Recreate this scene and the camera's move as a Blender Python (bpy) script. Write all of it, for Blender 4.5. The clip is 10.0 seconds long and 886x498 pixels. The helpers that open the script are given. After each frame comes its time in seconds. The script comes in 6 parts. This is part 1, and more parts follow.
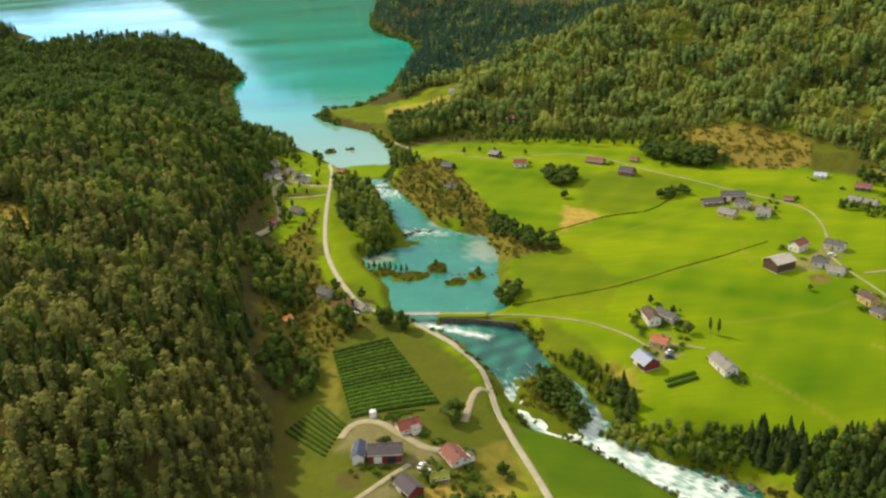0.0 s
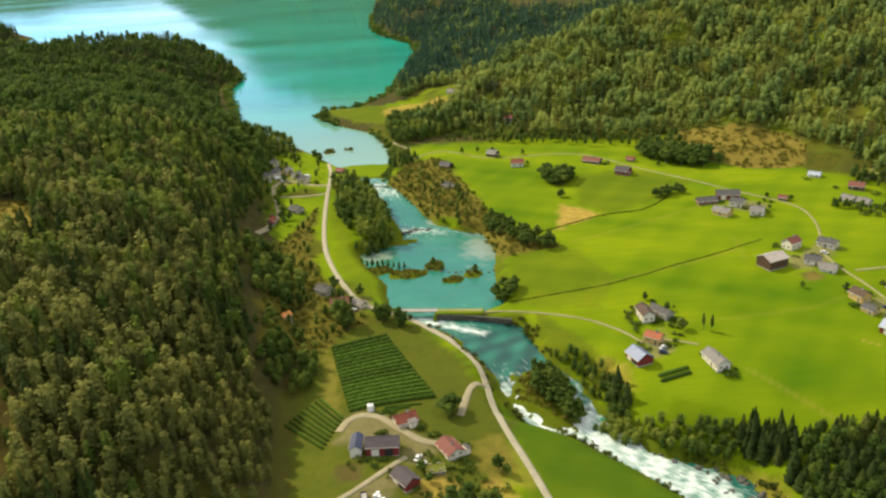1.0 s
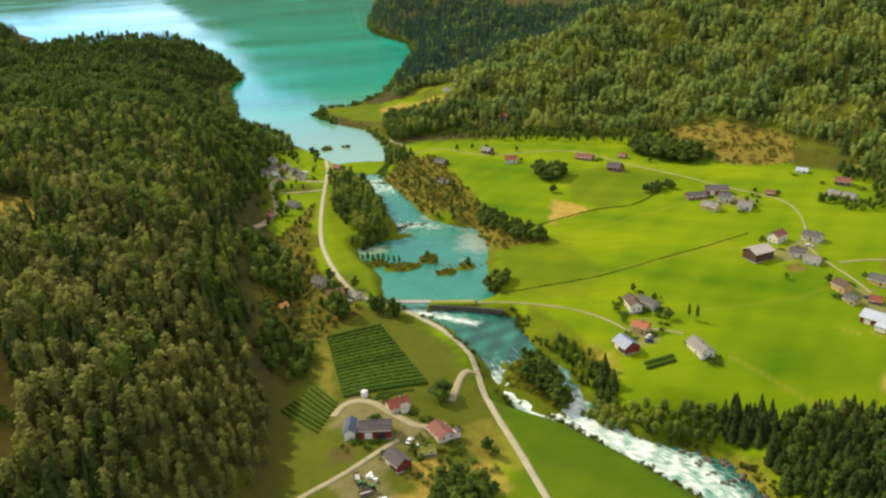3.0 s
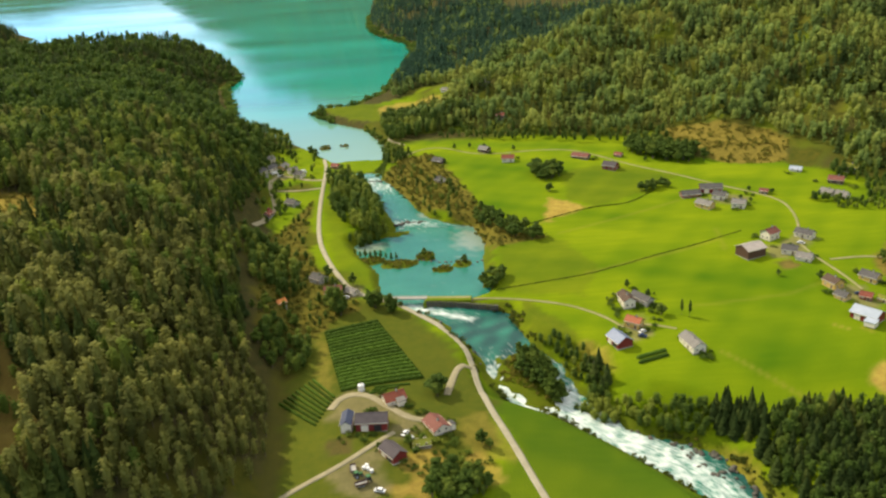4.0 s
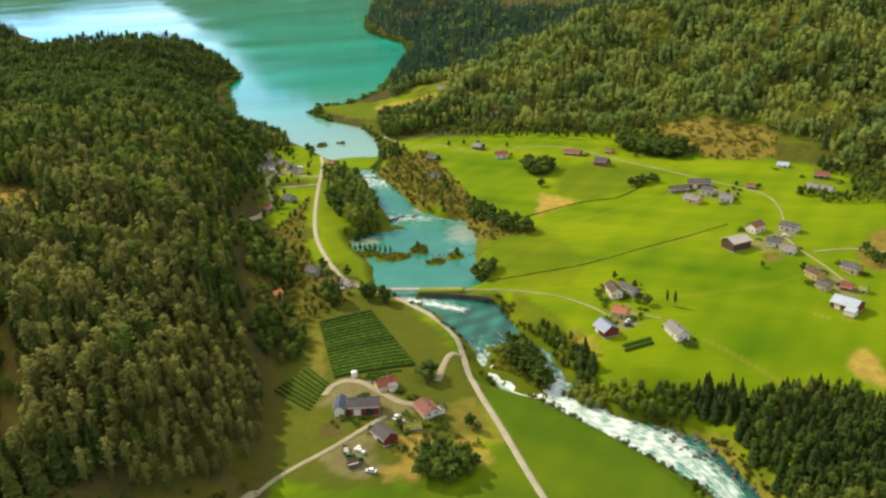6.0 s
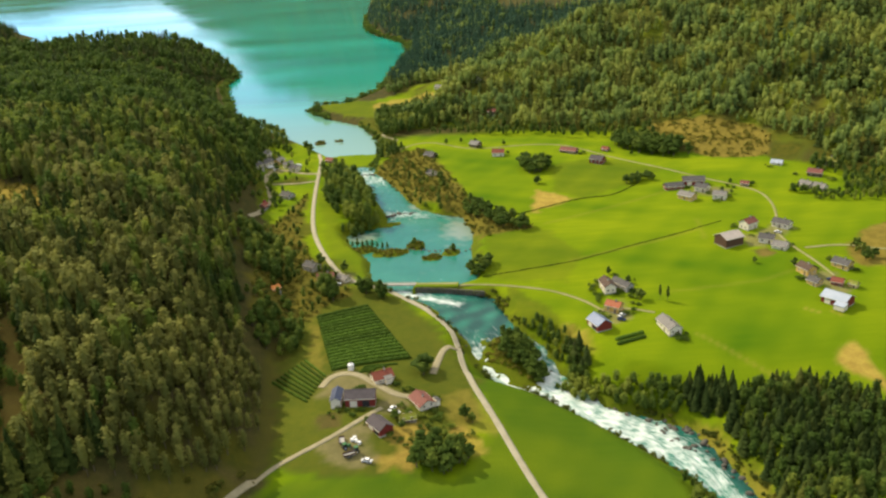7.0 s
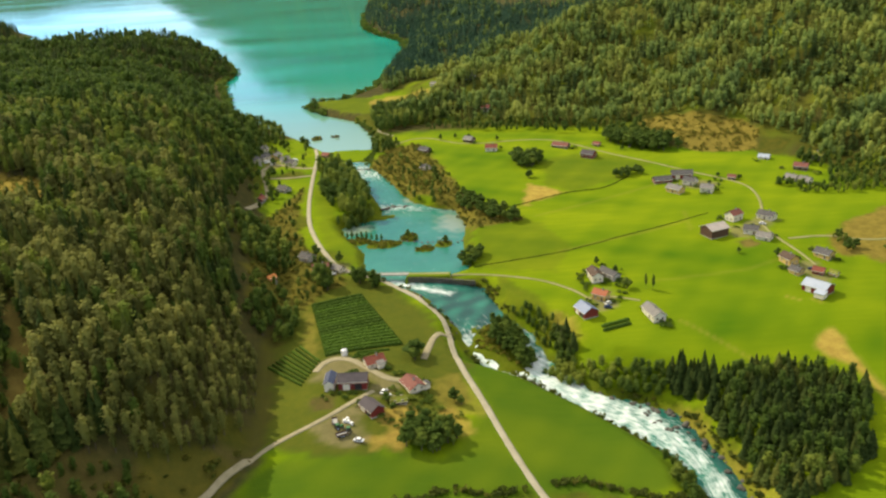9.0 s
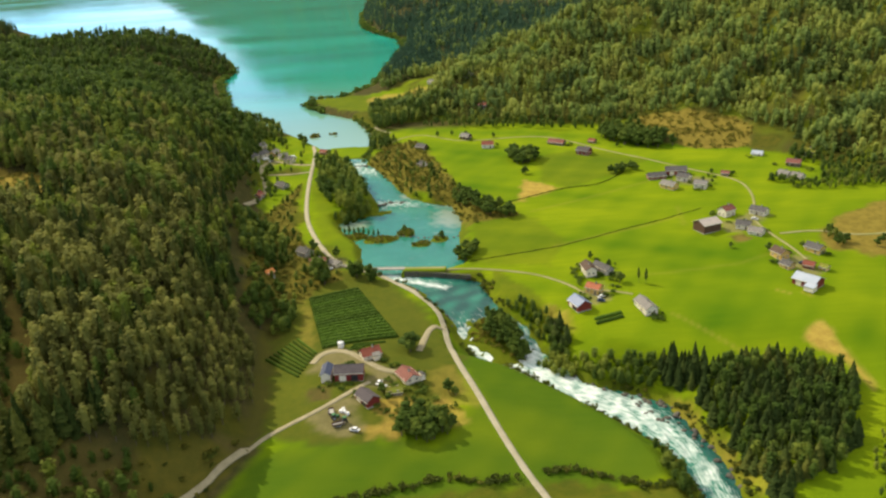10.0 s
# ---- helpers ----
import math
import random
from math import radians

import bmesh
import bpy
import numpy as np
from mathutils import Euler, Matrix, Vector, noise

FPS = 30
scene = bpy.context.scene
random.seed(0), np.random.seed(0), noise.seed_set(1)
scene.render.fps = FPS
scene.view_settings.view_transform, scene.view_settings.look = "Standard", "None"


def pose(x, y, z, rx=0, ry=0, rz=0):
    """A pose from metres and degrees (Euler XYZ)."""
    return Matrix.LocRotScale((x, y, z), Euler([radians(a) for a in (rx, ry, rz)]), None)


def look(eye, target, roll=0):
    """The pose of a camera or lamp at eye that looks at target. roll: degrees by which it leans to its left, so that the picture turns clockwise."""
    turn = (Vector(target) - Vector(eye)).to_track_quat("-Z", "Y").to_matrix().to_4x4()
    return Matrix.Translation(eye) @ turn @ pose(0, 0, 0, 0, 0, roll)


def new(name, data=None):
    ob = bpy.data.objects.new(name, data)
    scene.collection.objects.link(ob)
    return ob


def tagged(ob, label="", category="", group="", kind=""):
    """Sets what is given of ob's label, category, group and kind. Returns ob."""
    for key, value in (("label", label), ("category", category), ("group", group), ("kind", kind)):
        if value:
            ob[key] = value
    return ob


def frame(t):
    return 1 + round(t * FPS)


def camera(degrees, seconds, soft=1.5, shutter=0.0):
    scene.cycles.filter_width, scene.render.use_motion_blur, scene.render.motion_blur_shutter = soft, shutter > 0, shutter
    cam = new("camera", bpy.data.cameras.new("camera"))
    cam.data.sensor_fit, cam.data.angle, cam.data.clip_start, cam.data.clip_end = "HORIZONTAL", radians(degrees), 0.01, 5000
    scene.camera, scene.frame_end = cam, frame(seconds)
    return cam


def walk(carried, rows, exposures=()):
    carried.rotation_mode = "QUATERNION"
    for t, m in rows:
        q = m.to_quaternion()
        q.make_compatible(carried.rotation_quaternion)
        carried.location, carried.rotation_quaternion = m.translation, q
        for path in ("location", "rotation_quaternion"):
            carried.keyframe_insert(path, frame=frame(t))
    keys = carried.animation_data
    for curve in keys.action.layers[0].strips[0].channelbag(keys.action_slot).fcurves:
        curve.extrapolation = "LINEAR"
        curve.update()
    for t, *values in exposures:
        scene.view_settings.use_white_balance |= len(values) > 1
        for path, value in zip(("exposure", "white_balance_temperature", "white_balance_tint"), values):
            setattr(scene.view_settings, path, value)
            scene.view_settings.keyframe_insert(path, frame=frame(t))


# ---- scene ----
cam = camera(55.2, 10.0, soft=2.4)
PATH = [
    (0.0, 0.0, 0.0, 216.8, 68.663, 3.514, -1.372),
    (0.5, 0.55, -3.05, 216.79, 68.732, 3.522, -1.385),
    (1.0, 1.19, -6.04, 216.77, 68.77, 3.52, -1.4),
    (1.5, 1.88, -9.03, 216.71, 68.789, 3.515, -1.407),
    (2.0, 2.62, -12.04, 216.66, 68.802, 3.506, -1.408),
    (2.5, 3.46, -15.04, 216.55, 68.808, 3.51, -1.415),
    (4.0, 6.06, -24.2, 216.37, 68.883, 3.52, -1.45),
    (4.5, 6.96, -27.26, 216.27, 68.902, 3.511, -1.45),
    (5.0, 7.86, -30.37, 216.22, 68.921, 3.513, -1.472),
    (5.5, 8.76, -33.48, 216.09, 68.933, 3.517, -1.479),
    (7.0, 11.52, -42.93, 215.78, 68.914, 3.484, -1.502),
    (7.5, 12.42, -46.17, 215.62, 68.907, 3.483, -1.517),
    (8.0, 13.35, -49.41, 215.51, 68.894, 3.481, -1.531),
    (8.5, 14.26, -52.68, 215.37, 68.882, 3.489, -1.545),
    (9.0, 15.16, -55.98, 215.22, 68.868, 3.486, -1.574),
    (9.5, 16.07, -59.3, 215.09, 68.83, 3.48, -1.596),
    (10.0, 16.97, -62.71, 214.95, 68.804, 3.477, -1.625),
]
walk(cam, [(t, pose(x, y, z, rx, ry, rz)) for t, x, y, z, rx, ry, rz in PATH],
     exposures=[(0.0, 0.08, 7050, 6), (10.0, 0.08, 7050, 6)])

# ---- daylight ----
SUN_AZ, SUN_EL = radians(-54), radians(41)     # azimuth from +y towards +x, elevation
world = bpy.data.worlds.new("sky")
scene.world = world
world.use_nodes = True
wn, wl = world.node_tree.nodes, world.node_tree.links
sky = wn.new("ShaderNodeTexSky")
sky.sky_type, sky.sun_disc = "NISHITA", False
sky.sun_elevation, sky.sun_rotation = SUN_EL, SUN_AZ
sky.air_density, sky.dust_density, sky.ozone_density, sky.altitude = 0.55, 0.0, 3.0, 1500
# broken white cloud over the fjord, in the sky dome
geo = wn.new("ShaderNodeTexCoord")
cmap = wn.new("ShaderNodeMapping")
cmap.inputs["Scale"].default_value = (1.0, 1.0, 4.0)
cmap.inputs["Rotation"].default_value = (0, 0, radians(145.4))
cmap.inputs["Location"].default_value = (0, 0, 8.55)
cloud = wn.new("ShaderNodeTexNoise")
cloud.inputs["Scale"].default_value, cloud.inputs["Detail"].default_value = 3.0, 6
cramp = wn.new("ShaderNodeValToRGB")
cramp.color_ramp.elements[0].position, cramp.color_ramp.elements[1].position = 0.48, 0.84
cramp.color_ramp.elements[1].color = (0.68, 0.68, 0.68, 1)
cmix = wn.new("ShaderNodeMix")
cmix.data_type = "RGBA"
cmix.inputs["B"].default_value = (6.2, 6.0, 5.7, 1)
wl.new(geo.outputs["Generated"], cmap.inputs["Vector"])
wl.new(cmap.outputs["Vector"], cloud.inputs["Vector"])
wl.new(cloud.outputs["Fac"], cramp.inputs["Fac"])
# unseen cover closing towards the zenith, added for brighter, more neutral fill light
csep = wn.new("ShaderNodeSeparateXYZ")
chigh = wn.new("ShaderNodeMapRange")
for key, v in (("From Min", 0.28), ("From Max", 0.60), ("To Min", 0.0), ("To Max", 0.62)):
    chigh.inputs[key].default_value = v
cmax = wn.new("ShaderNodeMath")
cmax.operation = "MAXIMUM"
wl.new(geo.outputs["Generated"], csep.inputs[0])
wl.new(csep.outputs["Z"], chigh.inputs["Value"])
wl.new(cramp.outputs["Color"], cmax.inputs[0])
wl.new(chigh.outputs["Result"], cmax.inputs[1])
wl.new(cmax.outputs[0], cmix.inputs["Factor"])
wl.new(sky.outputs["Color"], cmix.inputs["A"])
wl.new(cmix.outputs["Result"], wn["Background"].inputs["Color"])
wn["Background"].inputs["Strength"].default_value = 0.30
sun = new("sun", bpy.data.lights.new("sun", "SUN"))
sun.data.energy, sun.data.angle, sun.data.color = 5.0, radians(0.6), (1.0, 0.89, 0.68)
sun_way = Vector((math.sin(SUN_AZ) * math.cos(SUN_EL), math.cos(SUN_AZ) * math.cos(SUN_EL), math.sin(SUN_EL)))
sun.matrix_world = look(sun_way * 500, (0, 0, 0))


# ---- materials ----
def nodes_of(name):
    m = bpy.data.materials.new(name)
    m.use_nodes = True
    return m, m.node_tree.nodes, m.node_tree.links, m.node_tree.nodes["Principled BSDF"]


def mixed(n, l, fac, a, b, blend="MIX"):
    """A colour mix; fac, a and b are sockets or plain values."""
    x = n.new("ShaderNodeMix")
    x.data_type, x.blend_type = "RGBA", blend
    for key, v in (("Factor", fac), ("A", a), ("B", b)):
        if isinstance(v, bpy.types.NodeSocket):
            l.new(v, x.inputs[key])
        else:
            x.inputs[key].default_value = v if key == "Factor" else (*v, 1)
    return x.outputs["Result"]


def noisy(n, l, scale, detail=4, rough=0.6, lo=0.35, hi=0.65, vec=None, stretch=None):
    """Noise at a real-world scale (1/m), spread between lo and hi to 0..1."""
    if vec is None:
        vec = n.new("ShaderNodeNewGeometry").outputs["Position"]
    if stretch:
        mp = n.new("ShaderNodeMapping")
        mp.inputs["Scale"].default_value = stretch[:3]
        mp.inputs["Rotation"].default_value = (0, 0, radians(stretch[3]))
        l.new(vec, mp.inputs["Vector"])
        vec = mp.outputs["Vector"]
    t = n.new("ShaderNodeTexNoise")
    t.inputs["Scale"].default_value, t.inputs["Detail"].default_value, t.inputs["Roughness"].default_value = scale, detail, rough
    l.new(vec, t.inputs["Vector"])
    r = n.new("ShaderNodeMapRange")
    r.inputs["From Min"].default_value, r.inputs["From Max"].default_value = lo, hi
    l.new(t.outputs["Fac"], r.inputs["Value"])
    return r.outputs["Result"]


def bump(n, l, p, height, strength, distance):
    b = n.new("ShaderNodeBump")
    b.inputs["Strength"].default_value, b.inputs["Distance"].default_value = strength, distance
    l.new(height, b.inputs["Height"])
    l.new(b.outputs["Normal"], p.inputs["Normal"])


def plain(name, a, b, scale=3.0, rough=0.8, metal=0.0, stretch=None, relief=0.02, per_object=0.0):
    """A surface of two close colours, mottled at two scales, with fine relief."""
    m, n, l, p = nodes_of(name)
    big = noisy(n, l, scale * 0.25, 3, stretch=stretch)
    fine = noisy(n, l, scale * 3, 5, stretch=stretch)
    c = mixed(n, l, big, a, b)
    dark = tuple(v * 0.72 for v in a)
    f = n.new("ShaderNodeMath")
    f.operation = "MULTIPLY"
    f.inputs[1].default_value = 0.45
    l.new(fine, f.inputs[0])
    c = mixed(n, l, f.outputs[0], c, dark)
    if per_object:
        o = n.new("ShaderNodeObjectInfo")
        h = n.new("ShaderNodeHueSaturation")
        r = n.new("ShaderNodeMapRange")
        r.inputs["To Min"].default_value, r.inputs["To Max"].default_value = 1 - per_object, 1 + per_object
        l.new(o.outputs["Random"], r.inputs["Value"])
        l.new(r.outputs["Result"], h.inputs["Value"])
        l.new(c, h.inputs["Color"])
        c = h.outputs["Color"]
    l.new(c, p.inputs["Base Color"])
    p.inputs["Roughness"].default_value, p.inputs["Metallic"].default_value = rough, metal
    p.inputs["Specular IOR Level"].default_value = 0.1 if rough >= 0.85 else 0.4
    bump(n, l, p, fine, 0.5, relief)
    return m


def foliage(name, dark, light, yellow, through_leaf=0.25, speckle=0.12):
    """Leaves: tinted tree by tree (the tint attribute) and leaf clump by leaf clump, a little light passing through."""
    m, n, l, p = nodes_of(name)
    a = n.new("ShaderNodeAttribute")
    a.attribute_name = "tint"
    g = n.new("ShaderNodeNewGeometry")
    o = n.new("ShaderNodeObjectInfo")
    s = n.new("ShaderNodeMath")
    s.operation = "MULTIPLY_ADD"
    s.inputs[1].default_value = speckle
    l.new(g.outputs["Random Per Island"], s.inputs[0])
    l.new(a.outputs["Fac"], s.inputs[2])
    c = mixed(n, l, s.outputs[0], dark, light)
    s2 = n.new("ShaderNodeMapRange")
    s2.inputs["From Min"].default_value, s2.inputs["From Max"].default_value = 0.58, 1.15
    l.new(s.outputs[0], s2.inputs["Value"])
    c = mixed(n, l, s2.outputs["Result"], c, yellow)
    f = n.new("ShaderNodeMath")
    f.operation = "MULTIPLY"
    f.inputs[1].default_value = 0.35
    l.new(o.outputs["Random"], f.inputs[0])
    c = mixed(n, l, f.outputs[0], c, dark)
    l.new(c, p.inputs["Base Color"])
    p.inputs["Roughness"].default_value = 0.75
    p.inputs["Specular IOR Level"].default_value = 0.12
    bump(n, l, p, noisy(n, l, 0.9, 4), 0.8, 0.7)
    t = n.new("ShaderNodeBsdfTranslucent")
    l.new(c, t.inputs["Color"])
    x = n.new("ShaderNodeMixShader")
    x.inputs["Fac"].default_value = through_leaf
    l.new(p.outputs[0], x.inputs[1])
    l.new(t.outputs[0], x.inputs[2])
    l.new(x.outputs[0], n["Material Output"].inputs["Surface"])
    return m


def ground_material():
    """Meadow, rough yellow grass, forest floor and bare earth, mixed by the land-use attribute of the sheet."""
    m, n, l, p = nodes_of("land")
    a = n.new("ShaderNodeAttribute")
    a.attribute_name = "use"
    sep = n.new("ShaderNodeSeparateColor")
    l.new(a.outputs["Color"], sep.inputs["Color"])
    big = noisy(n, l, 0.035, 3)
    mid = noisy(n, l, 0.22, 4)
    fine = noisy(n, l, 1.6, 5)
    mow = noisy(n, l, 0.30, 2, stretch=(0.12, 1.0, 1.0, 24), lo=0.4, hi=0.62)
    sw = n.new("ShaderNodeAttribute")
    sw.attribute_name = "sward"
    meadow = mixed(n, l, sw.outputs["Fac"], (0.046, 0.116, 0.004), (0.193, 0.248, 0.007))
    meadow = mixed(n, l, scaled(n, l, big, 0.14), meadow, (0.150, 0.205, 0.005))
    meadow = mixed(n, l, scaled(n, l, mow, 0.26), meadow, (0.088, 0.152, 0.004))
    meadow = mixed(n, l, scaled(n, l, fine, 0.22), meadow, (0.066, 0.112, 0.005))
    rough = mixed(n, l, mid, (0.092, 0.078, 0.011), (0.046, 0.054, 0.007))
    rough = mixed(n, l, scaled(n, l, fine, 0.5), rough, (0.07, 0.085, 0.015))
    floor = mixed(n, l, mid, (0.050, 0.053, 0.016), (0.088, 0.074, 0.024))
    floor = mixed(n, l, scaled(n, l, fine, 0.5), floor, (0.03, 0.03, 0.012))
    earth = mixed(n, l, mid, (0.40, 0.295, 0.06), (0.29, 0.195, 0.04))
    earth = mixed(n, l, scaled(n, l, fine, 0.4), earth, (0.16, 0.12, 0.04))
    c = mixed(n, l, sep.outputs["Red"], floor, meadow)
    c = mixed(n, l, sep.outputs["Green"], c, rough)
    c = mixed(n, l, sep.outputs["Blue"], c, earth)
    stone = mixed(n, l, mid, (0.23, 0.190, 0.098), (0.165, 0.137, 0.070))
    stone = mixed(n, l, scaled(n, l, fine, 0.4), stone, (0.13, 0.11, 0.055))
    c = mixed(n, l, a.outputs["Alpha"], c, stone)
    l.new(c, p.inputs["Base Color"])
    p.inputs["Roughness"].default_value = 1.0
    p.inputs["Specular IOR Level"].default_value = 0.03
    bump(n, l, p, fine, 0.6, 0.25)
    return m


def scaled(n, l, v, k):
    f = n.new("ShaderNodeMath")
    f.operation = "MULTIPLY"
    f.inputs[1].default_value = k
    l.new(v, f.inputs[0])
    return f.outputs[0]


def water_material(name, deep, pale, rough, foam):
    """Milky glacier water; foam where the 'foam' attribute and the streaks along the flow ask for it."""
    m, n, l, p = nodes_of(name)
    # on the lake, stretched noise paints reflection streaks into the water colour
    c = mixed(n, l, noisy(n, l, 0.03, 3) if foam else noisy(n, l, 1.0, 4, 0.55, 0.34, 0.66, stretch=(0.003, 0.011, 1.0, 8)), deep, pale)
    p.inputs["Roughness"].default_value, p.inputs["IOR"].default_value = rough, 1.33
    rip = noisy(n, l, 0.5, 4)
    if foam:
        uv = n.new("ShaderNodeUVMap").outputs["UV"]
        a = n.new("ShaderNodeAttribute")
        a.attribute_name = "foam"
        st = noisy(n, l, 1.0, 9, 0.70, 0.25, 0.75, vec=uv, stretch=(0.15, 0.95, 1.0, 0))
        add = n.new("ShaderNodeMath")
        add.operation = "ADD"
        l.new(st, add.inputs[0])
        l.new(a.outputs["Fac"], add.inputs[1])
        r = n.new("ShaderNodeMapRange")
        r.inputs["From Min"].default_value, r.inputs["From Max"].default_value = 0.82, 1.50
        l.new(add.outputs[0], r.inputs["Value"])
        sh = n.new("ShaderNodeAttribute")
        sh.attribute_name = "shoal"
        dp = n.new("ShaderNodeAttribute")
        dp.attribute_name = "deep"
        c = mixed(n, l, dp.outputs["Fac"], c, (0.010, 0.062, 0.054))
        c = mixed(n, l, sh.outputs["Fac"], c, (0.175, 0.235, 0.180))
        c = mixed(n, l, r.outputs["Result"], c, (0.62, 0.68, 0.66))
        rr = n.new("ShaderNodeMapRange")
        rr.inputs["To Min"].default_value, rr.inputs["To Max"].default_value = rough, 0.8
        l.new(r.outputs["Result"], rr.inputs["Value"])
        l.new(rr.outputs["Result"], p.inputs["Roughness"])
        bump(n, l, p, add.outputs[0], 0.5, 0.35)
    else:
        # shallow bottom plus painted-in cloud reflection towards the outlet; calm slicks and ruffled patches
        place = n.new("ShaderNodeNewGeometry")
        xyz = n.new("ShaderNodeSeparateXYZ")
        l.new(place.outputs["Position"], xyz.inputs[0])
        depth = n.new("ShaderNodeMapRange")
        depth.interpolation_type = "SMOOTHSTEP"
        for key, v in (("From Min", 640), ("From Max", 1080), ("To Min", 1.0), ("To Max", 0.0)):
            depth.inputs[key].default_value = v
        l.new(xyz.outputs["Y"], depth.inputs["Value"])
        c = mixed(n, l, depth.outputs["Result"], c, (0.185, 0.305, 0.215))
        patch = noisy(n, l, 0.004, 3, 0.5, 0.36, 0.64, stretch=(0.6, 1.4, 1.0, 20))
        rr = n.new("ShaderNodeMapRange")
        rr.inputs["To Min"].default_value, rr.inputs["To Max"].default_value = 0.06, 0.15
        l.new(patch, rr.inputs["Value"])
        l.new(rr.outputs["Result"], p.inputs["Roughness"])
        bump(n, l, p, rip, 0.06, 0.05)
    l.new(c, p.inputs["Base Color"])
    return m


LAND = ground_material()
LAKE = water_material("lake water", (0.002, 0.185, 0.142), (0.006, 0.300, 0.228), 0.10, False)
RIVER = water_material("river water", (0.014, 0.138, 0.096), (0.024, 0.172, 0.120), 0.12, True)
ROAD = plain("pale worn road", (0.30, 0.27, 0.19), (0.37, 0.335, 0.245), 0.8, 0.9)
LANE = plain("grassy gravel lane", (0.27, 0.25, 0.12), (0.19, 0.20, 0.06), 0.5, 0.95)
GRAVEL = plain("gravel", (0.25, 0.22, 0.135), (0.32, 0.28, 0.18), 1.2, 0.95)
CONCRETE = plain("concrete", (0.30, 0.29, 0.26), (0.36, 0.35, 0.31), 1.0, 0.85)
ROCK = plain("wet rock", (0.055, 0.052, 0.042), (0.11, 0.10, 0.080), 1.5, 0.7, relief=0.1)
BANK_TURF = plain("bank turf", (0.105, 0.165, 0.006), (0.155, 0.190, 0.008), 0.6, 0.95, relief=0.15)
BARK = plain("bark", (0.11, 0.085, 0.06), (0.17, 0.14, 0.11), 2.0, 0.95)
# spruce needles blued, the farther hillside's haze put into their colour
HAZE_NEEDLE = foliage("needles with blue haze colour", (0.036, 0.086, 0.048), (0.080, 0.150, 0.075), (0.11, 0.17, 0.055), 0.28)
BROADLEAF = foliage("broad leaves", (0.062, 0.110, 0.018), (0.170, 0.240, 0.036), (0.30, 0.34, 0.052), 0.40)
NEEDLE = foliage("needles", (0.036, 0.062, 0.013), (0.092, 0.124, 0.024), (0.18, 0.19, 0.034), 0.28)
# broad leaves once more, lightened and blued for hillside sun and haze
LIT_HILL_LEAF = foliage("hillside leaves lightened for sun and haze", (0.150, 0.220, 0.062), (0.330, 0.425, 0.092), (0.38, 0.40, 0.080), 0.42)
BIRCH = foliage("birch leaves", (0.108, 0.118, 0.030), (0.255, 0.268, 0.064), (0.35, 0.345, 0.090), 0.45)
BUSH = foliage("bushes", (0.060, 0.085, 0.015), (0.155, 0.175, 0.025), (0.25, 0.215, 0.035), 0.35)
HEDGE = plain("fruit bush leaves", (0.040, 0.078, 0.008), (0.060, 0.104, 0.010), 3.0, 0.9, relief=0.15, per_object=0.25)
WHITE = plain("white painted boards", (0.78, 0.72, 0.58), (0.68, 0.62, 0.49), 2.0, 0.6, stretch=(1, 1, 9, 0))
RED = plain("red painted boards", (0.21, 0.025, 0.018), (0.15, 0.02, 0.015), 2.0, 0.7, stretch=(1, 1, 9, 0))
BROWN = plain("brown stained boards", (0.10, 0.05, 0.028), (0.07, 0.036, 0.022), 2.0, 0.75, stretch=(1, 1, 9, 0))
YELLOW = plain("yellow painted boards", (0.62, 0.42, 0.12), (0.55, 0.36, 0.10), 2.0, 0.65, stretch=(1, 1, 9, 0))
ORANGE = plain("orange painted boards", (0.60, 0.22, 0.05), (0.52, 0.18, 0.04), 2.0, 0.65, stretch=(1, 1, 9, 0))
GREY = plain("grey boards", (0.40, 0.39, 0.36), (0.32, 0.31, 0.29), 2.0, 0.75, stretch=(1, 1, 9, 0))
TILE_RED = plain("red roof tiles", (0.20, 0.048, 0.026), (0.15, 0.038, 0.022), 2.5, 0.8)
TILE_PALE = plain("weathered pink roof tiles", (0.185, 0.062, 0.044), (0.145, 0.048, 0.035), 2.5, 0.8)
ROOF_BROWN = plain("dark brown roofing", (0.11, 0.075, 0.055), (0.08, 0.056, 0.045), 2.0, 0.86)
TILE_ORANGE = plain("orange-red roof tiles", (0.34, 0.105, 0.045), (0.27, 0.08, 0.04), 2.5, 0.8)
SLATE = plain("dark grey roofing", (0.082, 0.078, 0.076), (0.120, 0.113, 0.108), 2.0, 0.86)
ROOF_GREY = plain("pale grey roofing", (0.22, 0.205, 0.185), (0.165, 0.155, 0.145), 2.0, 0.86)
ROOF_BLUE = plain("blue sheet-metal roofing", (0.10, 0.14, 0.24), (0.13, 0.17, 0.28), 2.0, 0.4)
ROOF_MAUVE = plain("grey-mauve roofing", (0.098, 0.084, 0.088), (0.074, 0.064, 0.068), 2.0, 0.86)
ROOF_WHITE = plain("white sheet-metal roofing", (0.36, 0.40, 0.47), (0.30, 0.345, 0.41), 1.0, 0.4)
PALE_ROOF = plain("pale weathered sheet roofing", (0.40, 0.345, 0.31), (0.32, 0.28, 0.25), 1.5, 0.5)
TURF = plain("turf roof", (0.16, 0.19, 0.03), (0.22, 0.20, 0.04), 1.5, 0.95)
NAVY = plain("dark navy sheet-metal roofing", (0.035, 0.045, 0.085), (0.055, 0.065, 0.11), 2.0, 0.45)
DARK = plain("dark opening", (0.02, 0.02, 0.022), (0.03, 0.03, 0.03), 2.0, 0.6)
GLASS = plain("window glass", (0.03, 0.035, 0.04), (0.04, 0.045, 0.05), 0.5, 0.08, relief=0.0)


